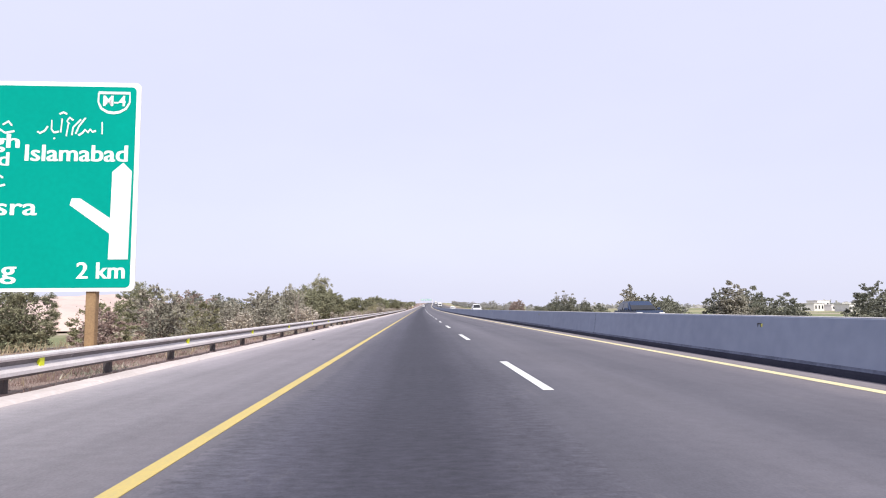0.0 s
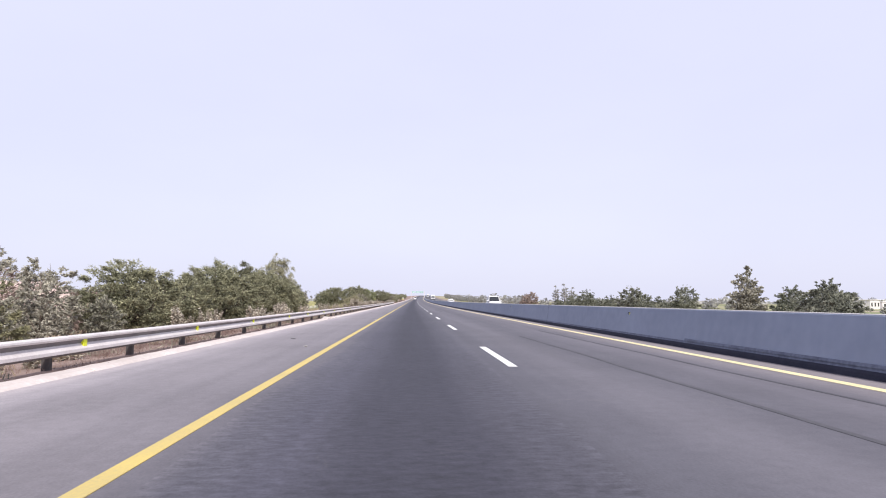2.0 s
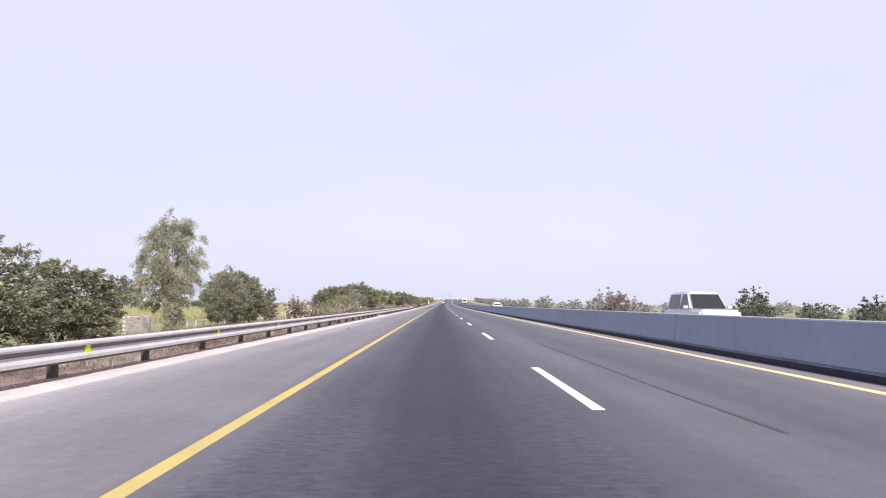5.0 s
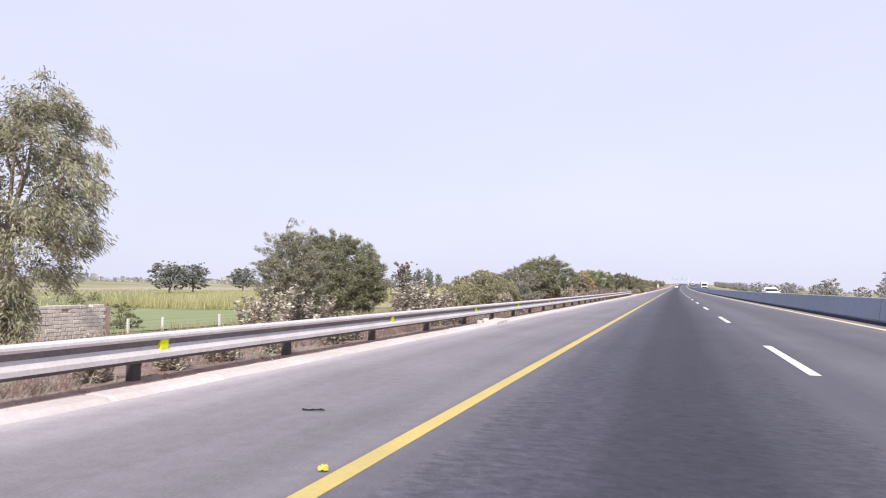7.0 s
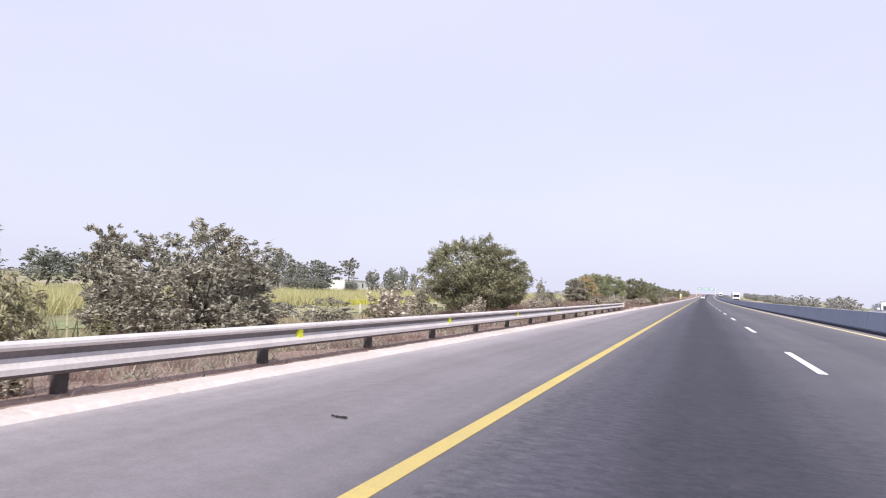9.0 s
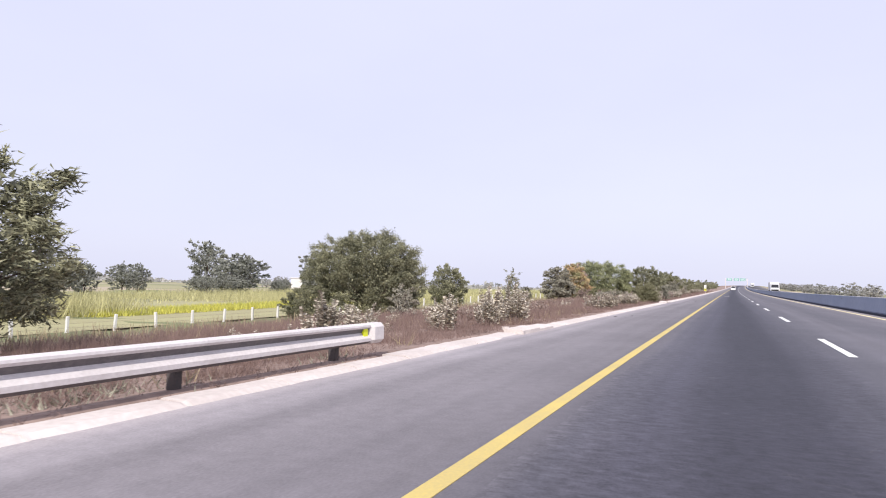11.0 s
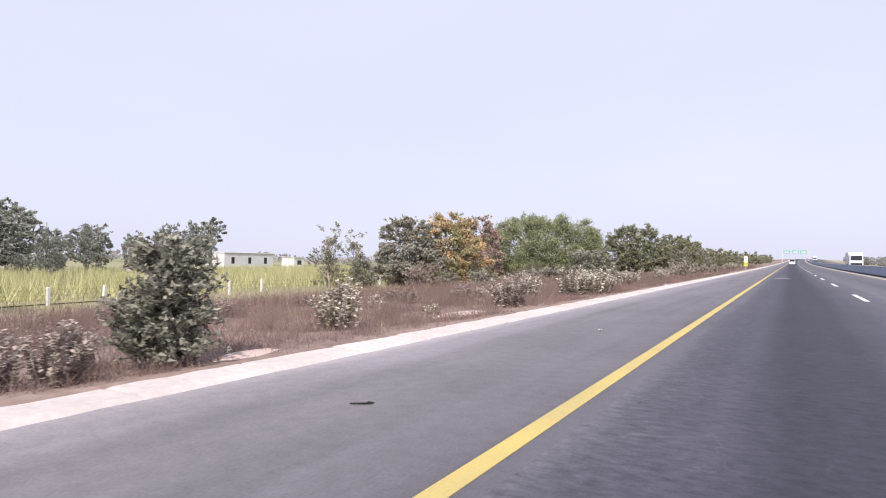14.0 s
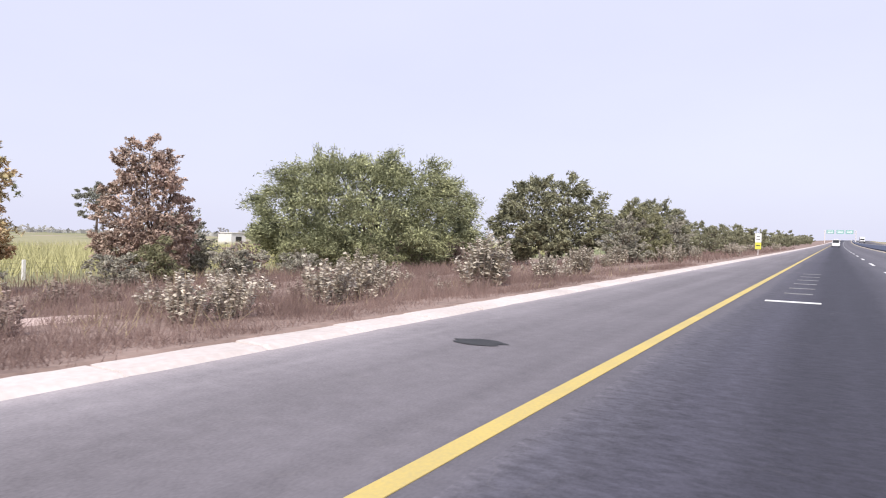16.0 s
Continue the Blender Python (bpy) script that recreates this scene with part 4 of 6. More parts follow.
def house(s, d, w, dep, h, turn, mat, roof=.25, windows=3, gap=.2, label="small flat-roofed white farm building beyond the fields"):
    root = tagged(new("farm_house"), label, "house")
    root.matrix_basis = Matrix.Translation(stand(s, d, .2)) @ pose(0, 0, 0, 0, 0, turn)
    bm = bmesh.new()
    box(bm, (-w / 2, -dep / 2, 0), (w / 2, dep / 2, h), .04)
    part("house_body", bm, mat, root)
    bm = bmesh.new()
    box(bm, (-w / 2 - .25, -dep / 2 - .25, h + .003), (w / 2 + .25, dep / 2 + .25, h + roof), .05)
    part("roof", bm, M_PLASTER, root)
    for side in (-1, 1):
        for i in range(windows):
            x = -w / 2 + w * (i + .5) / windows
            bm = bmesh.new()
            y = side * dep / 2
            box(bm, (x - w / windows * gap, y - .03, h * .35), (x + w / windows * gap, y + .03, h * .75))
            part("window", bm, M_GLASS, root, "dark window opening")
    bm = bmesh.new()
    box(bm, (w / 2 - .03, -.5, .05), (w / 2 + .04, .5, 2.1))
    part("door", bm, M_RUST, root)


house(409, -136, 19, 8, 4.4, 91, M_PLASTER, windows=3, gap=.09, label="long flat-roofed white farm shed beyond the cane field")
house(431.5, -136, 5, 5, 3.4, 91, M_PLASTER, windows=1)
for s, d, w, h in ((250, 190, 14, 4), (300, 230, 10, 5), (275, 205, 8, 3.2), (345, 240, 16, 4), (420, 270, 12, 6), (520, 260, 14, 4), (600, 300, 18, 6), (210, 210, 9, 3.5), (235, 170, 12, 3), (262, 168, 9, 3.5), (225, 185, 10, 3), (290, 195, 13, 3)):
    house(s, d, w, 8, h, (s * 7) % 40, M_PLASTER, label="distant flat-roofed village house among fields")


# ---- vehicles ----
def tapered(bm, lo, hi, top_lo, top_hi, bevel):
    """A box whose top rectangle differs from its base."""
    r = bmesh.ops.create_cube(bm, size=1)
    for v in r["verts"]:
        q = [c + .5 for c in v.co]
        a, b = (lo, hi) if q[2] < .5 else (top_lo, top_hi)
        v.co = Vector((a[0] + (b[0] - a[0]) * q[0], a[1] + (b[1] - a[1]) * q[1], a[2] if q[2] < .5 else b[2]))
    es = list({e for v in r["verts"] for e in v.link_edges})
    bmesh.ops.bevel(bm, geom=es, offset=bevel, segments=2, affect="EDGES")


def wheel_part(parent, x, y, r):
    bm = bmesh.new()
    bmesh.ops.create_cone(bm, cap_ends=True, segments=20, radius1=r, radius2=r, depth=.22, matrix=pose(x, y, r, 0, 90, 0))
    wheel = part("wheel", bm, M_TYRE, parent, smooth=False)
    bm = bmesh.new()
    sx = .10 if x > 0 else -.10
    bmesh.ops.create_cone(bm, cap_ends=True, segments=14, radius1=r * .62, radius2=r * .5, depth=.05, matrix=pose(x + sx, y, r, 0, 90 if x > 0 else -90, 0))
    part("rim", bm, M_STEEL, wheel)


def car(name, s, d, turn, paint, tall, label):
    root = tagged(new(name), label, "car")
    root.matrix_basis = Matrix.Translation(at(s, d)) @ pose(0, 0, 0, 0, 0, turn)
    H = 1.45 + tall
    bm = bmesh.new()
    tapered(bm, (-.86, -2.15, .28), (.86, 2.15, .28), (-.84, -2.05, .92 + tall * .3), (.84, 2.1, .92 + tall * .3), .10)
    tapered(bm, (-.80, -1.05, .90 + tall * .3), (.80, 1.95 if tall else 1.55, .9 + tall * .3), (-.64, -.35, H), (.64, 1.75 if tall else 1.0, H), .08)
    part("body", bm, paint, root, smooth=False)
    zb, zt = .97 + tall * .3, H - .10
    bm = bmesh.new()
    bm.faces.new([bm.verts.new(p) for p in ((-.70, -1.01, zb), (.70, -1.01, zb), (.60, -.45, zt), (-.60, -.45, zt))])
    part("windscreen", bm, M_GLASS, root)
    y1 = 1.75 if tall else 1.3
    bm = bmesh.new()
    bm.faces.new([bm.verts.new(p) for p in ((-.70, y1 + .19, zb), (.70, y1 + .19, zb), (.60, y1 + .03 - (0 if tall else .3), zt), (-.60, y1 + .03 - (0 if tall else .3), zt))])
    part("rear_window", bm, M_GLASS, root)
    for sx in (-1, 1):
        for ya, yb in ((-.75, .25), (.33, y1 - .1)):
            bm = bmesh.new()
            bm.faces.new([bm.verts.new(p) for p in ((sx * .805, ya, zb), (sx * .805, yb, zb), (sx * .67, yb - .12, zt), (sx * .67, max(ya + .38, -.32) if ya < 0 else ya + .05, zt))])
            part("side_window", bm, M_GLASS, root)
        bm = bmesh.new()
        box(bm, (sx * .62 - .16, -2.17, .66), (sx * .62 + .16, -2.04, .82), .02)
        part("headlamp", bm, M_LAMP, root)
        bm = bmesh.new()
        box(bm, (sx * .94 - .09, -.85, .95 + tall * .3), (sx * .94 + .09, -.73, 1.08 + tall * .3), .02)
        part("mirror", bm, paint, root)
        for y in (-1.3, 1.3):
            wheel_part(root, sx * .76, y, .32 + tall * .1)
    bm = bmesh.new()
    box(bm, (-.45, -2.19, .45), (.45, -2.1, .62), .02)
    part("grille", bm, M_BLACK, root)
    bm = bmesh.new()
    box(bm, (-.24, -2.205, .36), (.24, -2.19, .44))
    part("number_plate", bm, M_SIGNWHITE, root, "blank plate")


car("sport_utility_car", 120, 13.2, 0, M_CARWHITE, .32, "white sport utility car on the opposite carriageway")
car("saloon_car", 28, 14.5, 0, M_CARBLUE, 0, "dark blue saloon car on the opposite carriageway")
car("saloon_car", 221, 13.2, 0, M_CARWHITE, 0, "white saloon car on the opposite carriageway")
car("van_car", 500, 1.7, 180, M_CARWHITE, .45, "white van far ahead in the lane")


def lorry(s, d, turn, h):
    root = tagged(new("lorry"), "white high-sided lorry on the opposite carriageway", "truck")
    root.matrix_basis = Matrix.Translation(at(s, d)) @ pose(0, 0, 0, 0, 0, turn)
    bm = bmesh.new()
    tapered(bm, (-1.2, -4.2, .6), (1.2, -2.2, .6), (-1.15, -3.9, 2.9), (1.15, -2.2, 2.9), .12)
    cab = part("cab", bm, M_CARWHITE, root)
    bm = bmesh.new()
    bm.faces.new([bm.verts.new(p) for p in ((-1.0, -4.13, 1.65), (1.0, -4.13, 1.65), (.95, -4.0, 2.55), (-.95, -4.0, 2.55))])
    part("windscreen", bm, M_GLASS, cab)
    bm = bmesh.new()
    box(bm, (-1.0, -4.26, .65), (1.0, -4.12, 1.1), .03)
    part("bumper", bm, M_BLACK, cab)
    bm = bmesh.new()
    box(bm, (-1.28, -2.05, .9), (1.28, 4.6, h), .06)
    part("cargo_box", bm, M_PLASTER, root, "dusty white cargo box")
    for sx in (-1, 1):
        for y in (-3.2, 2.2, 3.4):
            wheel_part(root, sx * 1.05, y, .5)


lorry(432, 13.2, 0, 3.3)
lorry(760, 12.8, 0, 3.6)


# concrete drain slab and apron beside the kerb
def slab(name, s, d, w, ln, h, turn, label):
    bm = bmesh.new()
    box(bm, (-w / 2, -ln / 2, -.25), (w / 2, ln / 2, 0), .02)
    rs = random.Random(int(s))
    for v in bm.verts:
        v.co += Vector((rs.uniform(-.03, .03), rs.uniform(-.05, .05), 0))
    ob = part(name, bm, M_KERB)
    ob.matrix_basis = Matrix.Translation(at(s, d, h)) @ pose(0, 0, 0, 0, 0, turn)
    tagged(ob, label, "slab", "drain slabs")


slab("drain_slab", 306.6, -4.6, .75, .45, .005, 35, "pale concrete drain slab lying in dry weeds")
slab("drain_apron", 306.0, -3.35, .78, 1.0, .034, 3, "worn pale concrete drain apron at the kerb")


# ---- trees along the left verge ----
FROND = dict(slim=.20, droop=.25, group=24, pad=.58, solid=.96, stray=.45, deep=.86, rise=.2, square=2.3, belly=.4, lump=.7)
A1 = tree_meshes(11, 5.6, 8.6, "acacia", .15, 44, 3000, 20, .095, fill=5200, **FROND)
A2 = tree_meshes(12, 6.6, 8.6, "acacia", .3, 36, 3000, 20, .095, fuzz=.12, fill=5000, **FROND)
A3 = tree_meshes(13, 5.2, 6.4, "acacia", .15, 30, 1750, 19, .095, fuzz=.12, fill=3600, **FROND)
A4 = tree_meshes(14, 4.6, 6.2, "acacia", .1, 30, 1750, 19, .095, fuzz=.1, fill=3600, **FROND)
O1 = tree_meshes(15, 4.2, 5.6, "olive", .1, 26, 1100, 14, .10, fill=1000)
G1 = tree_meshes(16, 4.4, 4.2, "grey", .2, 22, 900, 14, .09, fuzz=.2, fill=800)
D1 = tree_meshes(17, 3.4, 3.2, "dark", .1, 20, 1000, 14, .075, fuzz=.15, fill=900)
F1 = tree_meshes(18, 4.0, 5.4, "grey", .1, 24, 900, 14, .10, fuzz=.15, fill=800)
P1 = tree_meshes(28, 3.6, 4.8, "pink", .1, 22, 900, 14, .085, fuzz=.2, fill=700)
G3W = tree_meshes(34, 3.9, 2.8, "grey", .1, 22, 900, 14, .07, fuzz=.5, fill=900, rise=.9, solid=.6)
LITE = dict(per=14, size=.10, fuzz=.2, fill=700, limbs=6, group=12, pad=.45)
O1L = tree_meshes(15, 4.2, 5.6, "olive", .1, 26, 520, **LITE)
G1L = tree_meshes(16, 4.4, 4.2, "grey", .2, 22, 460, **LITE)
D1L = tree_meshes(17, 3.4, 3.2, "dark", .1, 20, 460, **LITE)
F1L = tree_meshes(18, 4.0, 5.4, "grey", .1, 24, 480, **LITE)
P1L = tree_meshes(28, 3.6, 4.8, "pink", .1, 22, 480, **LITE)
L1 = tree_meshes(19, 5.6, 8.4, "acacia", .15, 30, 800, 16, .14, fill=800, **FROND)
L2 = tree_meshes(20, 5.0, 6.4, "acacia", .2, 26, 660, 16, .13, fuzz=.15, fill=650, **FROND)
L3 = tree_meshes(24, 5.4, 7.6, "acacia", .1, 24, 220, 11, .27, fill=380, limbs=4, **FROND)
KIKAR = "rounded dusty green thorn tree with feathery leaves on the verge"

plant("thorn_tree", A3, 72, -32.5, 20, 1.0, kz=1.3, label="dark thorny bush tree beyond the guard rail", group="roadside trees")
plant("scrub_tree", P1, 86, -32, 80, 2.0, kz=1.55, label="pale dusty scrub with dry pinkish tops", group="roadside trees")
plant("scrub_tree", F1, 58, -22, 10, .9, label="pale dusty scrub with dry pinkish tops", group="roadside trees")
plant("scrub_tree", O1, 90, -24, 130, 1.0, label="olive green scrub tree behind the guard rail", group="roadside trees")
plant("scrub_tree", G1, 52, -12.5, 30, .85, label="grey thorny scrub behind the guard rail", group="roadside trees")
plant("scrub_tree", G1, 60, -14, 200, .8, label="grey thorny scrub behind the guard rail", group="roadside trees")
for s, d, k, src in ((20, -12, .5, P1L), (24, -14, .58, O1L), (28, -12.5, .62, D1L), (33, -15, .62, P1L), (37, -17, .66, G1L), (44, -14, .6, P1L), (47, -18, .75, F1L), (30, -22, .8, A3), (66, -15, .7, P1L), (70, -17, .75, F1L), (74, -13, .6, G1L)):
    plant("scrub_tree", src, s, d, s * 37 % 360, k, label="dusty mixed scrub behind the guard rail", group="roadside trees")
for s, d, k, kz, src in ((20.8, -9.6, .62, .62, G1L), (38.6, -9.6, .75, .60, G1), (41.8, -9.2, .62, .6, D1L), (44.5, -9.8, .62, .62, G1L), (48.5, -9.4, .55, .55, O1L), (52, -9.6, .55, .5, G1L), (33.0, -9.6, .5, .5, F1L), (29.6, -9.4, .5, .5, G1L), (56.5, -9.6, .5, .5, D1L), (25.5, -9.8, .5, .5, O1L)):
    plant("scrub_tree", src, s, d, s * 29 % 360, k, kz, label="dense dusty scrub close behind the guard rail", group="roadside trees")
plant("scrub_tree", G3W, 47.8, -9.4, 70, .9, .88, label="tall wispy grey scrub with thin leafy tips", group="roadside trees")
plant("thorn_tree", D1, 40, -13, 0, .8, label="dark green roadside bush", group="roadside trees")
plant("thorn_tree", A3, 63.6, -11.8, 40, .78, .72, label="dusty leafy thorn bush close behind the guard rail", group="roadside trees")
plant("thorn_tree", A4, 70.8, -12.2, 80, .80, kz=.72, label=KIKAR, group="roadside trees")
plant("thorn_tree", A3, 83.0, -13.4, 40, 1.08, kz=.86, label=KIKAR, group="roadside trees")
plant("thorn_tree", A2, 91.5, -15.2, 75, 1.0, kz=.86, label=KIKAR, group="roadside trees")
plant("thorn_tree", A1, 101.5, -14.6, 300, .98, kz=.98, label=KIKAR, group="roadside trees")
plant("thorn_tree", A4, 109, -14.5, 120, 1.05, kz=1.0, label=KIKAR, group="roadside trees")
plant("thorn_tree", A3, 116, -15.5, 210, 1.0, kz=.9, label=KIKAR, group="roadside trees")
plant("thorn_tree", A4, 123, -16, 250, 1.0, kz=.9, label=KIKAR, group="roadside trees")


def gum_tree(s, d, height, width, seed, label, lobes=16, twigs=620):
    me = tree_meshes(seed, height, width, "gum", height * .30, lobes, twigs, 16, .12, flat=1.25, droop=.5, spread=.7, bark=M_PALEBARK, slim=.17, fuzz=.08, trunk=.16, pad=.32, group=12, hang=1.0, fill=1100, solid=.6, square=2.2, stray=.35)
    plant("gum_tree", me, s, d, 0, 1, label=label, group="roadside trees")


gum_tree(150.7, -22.7, 11.4, 6.2, 21, "tall eucalyptus tree with drooping olive foliage and pale trunk", 40, 2300)
HG = tree_meshes(26, 3.6, 2.0, "gum", .1, 12, 420, 16, .12, flat=1.5, droop=.5, spread=.7, slim=.17, pad=.3, group=12, hang=1.3, fill=200, solid=.2, bark=M_PALEBARK)
plant("gum_sapling", HG, 149.3, -21.6, 60, 1.0, label="hanging grey-green eucalyptus regrowth with pale stems", group="roadside trees")
BARE = tree_meshes(27, 3.3, 2.0, "grey", .6, 14, 70, 5, .05, fill=0, solid=0, trunk=.025, fuzz=.4, bark=M_PALEBARK)
plant("bare_sapling", BARE, 35.3, -6.35, 0, 1.0, label="nearly bare pale sapling with wispy twigs", group="roadside trees")
OT = tree_meshes(38, 7.5, 5.9, "thorn", 1.7, 34, 3300, 18, .075, fuzz=.12, fill=2200, solid=.78, trunk=.12, slim=.20, droop=.2, group=20, pad=.62, stray=.6, deep=.8, rise=.42, limbs=16)
plant("thorn_tree", OT, 173.8, -25.0, 10, 1.0, label="open thorn tree with thin feathery crown", group="roadside trees")
plant("thorn_bush", D1, 174.9, -24.2, 130, .72, kz=.9, label="dark leafy bush at the foot of a thorn tree", category="shrub")
ROUND = dict(fuzz=.02, slim=.22, droop=.25, pad=.62, solid=.97, stray=.5, deep=.9, rise=.16, square=2.2, belly=.42, lump=.6)
RT = tree_meshes(35, 8.4, 9.9, "acacia", .1, 48, 5400, 16, .10, fill=9500, group=20, **ROUND)
RTL = tree_meshes(37, 6.4, 9.0, "acacia", .1, 36, 1500, 16, .15, fill=3000, group=14, **ROUND)
plant("thorn_tree", RT, 185.9, -27.9, 100, 1.0, label=KIKAR, group="roadside trees")
G2 = tree_meshes(31, 4.4, 2.2, "grey", .2, 16, 700, 14, .085, fuzz=.25, fill=500)
plant("sapling_tree", G2, 195.5, -25.3, 0, 1.25, label="slim grey-green sapling behind the guard rail", group="roadside trees")
plant("scrub_tree", O1L, 188, -15, 200, .6, kz=.36, label="brownish green hedge shrub", group="hedge shrubs")
plant("scrub_tree", O1L, 194, -16, 20, .6, kz=.36, label="brownish green hedge shrub", group="hedge shrubs")
plant("scrub_tree", F1L, 200, -15.5, 70, .6, kz=.36, label="brownish green hedge shrub", group="hedge shrubs")
plant("scrub_tree", O1L, 206, -15, 120, .6, kz=.36, label="brownish green hedge shrub", group="hedge shrubs")
MZ = tree_meshes(29, 2.7, 3.9, "maize", .05, 24, 1100, 15, .085, slim=.24, fuzz=.2, fill=900, droop=.9, solid=.85, stray=.6, deep=.8, hang=.35)
for s, d, k, kz in ((171.0, -10.9, .66, .62), (173.0, -11.3, .84, .86), (175.2, -10.7, .95, 1.0), (177.3, -11.2, 1.0, 1.02), (179.2, -10.6, .82, .92)):
    plant("hedge_shrub", MZ, s, d, s * 77 % 360, k, kz, label="arching yellow-green hedge shrub hung with dry pods behind the guard rail", category="shrub", group="hedge shrubs")
G3 = tree_meshes(33, 3.4, 5.2, "grey", .1, 28, 1700, 14, .075, fuzz=.3, fill=900)
plant("scrub_tree", G3, 185.5, -10.8, 0, .98, kz=.84, label="grey-green open roadside shrub tree", group="roadside trees")
plant("scrub_tree", D1, 188.2, -11.8, 40, .9, label="dark green roadside bush", group="roadside trees")
plant("thorn_tree", A1, 219.6, -14.5, 200, 1.05, kz=1.12, label=KIKAR, group="roadside trees")
plant("scrub_tree", G1L, 214, -16.5, 200, .6, label="grey thorny scrub behind the guard rail", group="roadside trees")

# third stretch
TB = tree_meshes(48, 7.9, 12.2, "acacia", .1, 60, 5600, 20, .105, fill=9500, fuzz=.03, slim=.20, droop=.25, group=26, pad=.68, solid=.97, stray=.45, deep=.88, rise=.2, square=2.3, belly=.52)
plant("thorn_tree", TB, 258.8, -25.7, 30, .84, kz=.9, label="broad spreading thorn tree with feathery tiers and low skirt", group="roadside trees")
for s, d, k in ((256.3, -23.6, .5), (259.6, -23.0, .55), (262.0, -24.2, .45)):
    plant("scrub_tree", O1L, s, d, s * 40 % 360, k, label="low olive scrub at the foot of a broad thorn tree", category="shrub", group="verge scrub")
plant("thorn_tree", A4, 254.6, -28.6, 30, .60, label=KIKAR, group="roadside trees")
plant("scrub_tree", G1L, 245, -15, 10, .45, label="small dusty shrub in dry grass", group="roadside trees")
plant("thorn_tree", A3, 273.7, -31.3, 60, 1.2, kz=1.14, label=KIKAR, group="roadside trees")
plant("thorn_tree", A4, 287.4, -30.7, 230, .86, kz=1.17, label=KIKAR, group="roadside trees")
TM = tree_meshes(41, 2.6, 3.2, "olive", .05, 24, 2400, 20, .052, droop=.5, slim=.18, fuzz=.25, fill=1500)
shrub("tamarisk_bush", TM, 268.9, -4.75, 0, .66, label="feathery soft green tamarisk bush at the kerb", names=("trunk", "crown"))
C4 = tree_meshes(42, 2.4, 1.6, "dark", .05, 18, 900, 13, .055, fuzz=.4, fill=600, solid=.6, rise=.5, slim=.45)
shrub("thorn_bush", C4, 278.8, -4.35, 0, .68, .6, label="dark thorny bush at the kerb", names=("trunk", "crown"))
AU = tree_meshes(43, 5.4, 5.6, "autumn", .25, 26, 2600, 16, .075, fuzz=.1, fill=3200, slim=.42, group=24, pad=.62, solid=.9, stray=.7, deep=.76, rise=.12)
GD = tree_meshes(45, 5.0, 5.0, "grey", .1, 24, 2200, 16, .075, fuzz=.1, fill=2800, slim=.42, group=24, pad=.6, solid=.9, stray=.7, deep=.76, rise=.12)
plant("turning_tree", GD, 316.4, -24.0, 0, 1.16, 1.1, label="grey-green leafy tree with dusty crown", group="roadside trees")
plant("turning_tree", AU, 320.4, -22.8, 40, 1.14, kz=1.12, label="leafy tree turning orange and yellow", group="roadside trees")
RU = tree_meshes(44, 5.6, 3.9, "rust", .1, 24, 2000, 16, .07, fuzz=.08, fill=2600, slim=.42, group=16, pad=.42, solid=.96, stray=.7, deep=.88, rise=.25, lump=.6)
plant("rust_tree", RU, 329.5, -23.9, 0, 1.15, label="slim tree with rust-brown dry leaves", group="roadside trees")
plant("thorn_tree", D1, 334.1, -27.6, 0, 1.05, kz=1.1, label="dark bush beside a rust-brown tree", group="roadside trees")
BIG = tree_meshes(46, 6.8, 15.0, "green", .05, 90, 6600, 19, .11, flat=.7, fill=12000, slim=.20, droop=.25, group=24, pad=.66, solid=.985, stray=.45, deep=.91, rise=.16, square=2.4, belly=.32, lump=.5, fuzz=0)
plant("thorn_tree", BIG, 344.0, -23, 0, 1.02, kz=1.13, label="broad domed green thorn tree with skirt of drooping branches", group="roadside trees")
plant("thorn_tree", RTL, 354, -15.0, 150, 1.02, kz=1.02, label=KIKAR, group="roadside trees")
plant("scrub_tree", O1, 356.5, -9.5, 30, .85, kz=1.0, label="leafy olive shrub tree near the kerb", group="roadside trees")
plant("scrub_tree", G1, 351, -9, 30, .75, kz=.7, label="dark grey thorny scrub near the kerb", group="roadside trees")
plant("scrub_tree", G1, 362, -8.5, 130, .75, kz=.75, label="dark grey thorny scrub near the kerb", group="roadside trees")
plant("thorn_tree", RTL, 371, -12.5, 30, .85, kz=.88, label=KIKAR, group="roadside trees")
DK = tree_meshes(47, 3.3, 3.2, "dark", .1, 24, 900, 14, .075, fuzz=.45, fill=300, solid=.45, pad=.34, group=12, slim=.48)
plant("thorn_bush", DK, 299.7, -5.3, 0, .64, .52, label="dark leafy roadside bush", category="shrub")
plant("thorn_bush", C4, 299.3, -5.7, 60, .66, .72, label="dark leafy roadside bush", category="shrub")
FT = tree_meshes(36, 5.0, 2.9, "thorn", .5, 18, 620, 14, .07, fuzz=.6, fill=150, solid=.35, rise=.8, slim=.25, stray=.6, bark=M_PALEBARK)
plant("feather_tree", FT, 317.9, -32.6, 0, 1.0, label="thin pale young tree at the field edge", group="roadside trees")
plant("feather_tree", FT, 321.6, -32.9, 140, .95, .92, label="thin pale young tree at the field edge", group="roadside trees")
plant("thorn_bush", D1, 319.4, -30.2, 60, .75, label="dark bush below thin young trees", category="shrub")
rb = random.Random(21)
SC = [tree_meshes(81 + i, 2.0, 2.6, lf, .05, 14, 260, 13, .075, fuzz=.2, fill=220) for i, lf in enumerate(("grey", "olive", "pink"))]
for i in range(22):
    s = 309 + i * 2.4 + rb.uniform(-1, 1)
    plant("scrub_tree", rb.choice(SC), s, -rb.uniform(16.5, 20.5), rb.uniform(0, 360), rb.uniform(.65, 1.0), label="low dusty scrub at the foot of roadside trees", category="shrub", group="verge scrub")
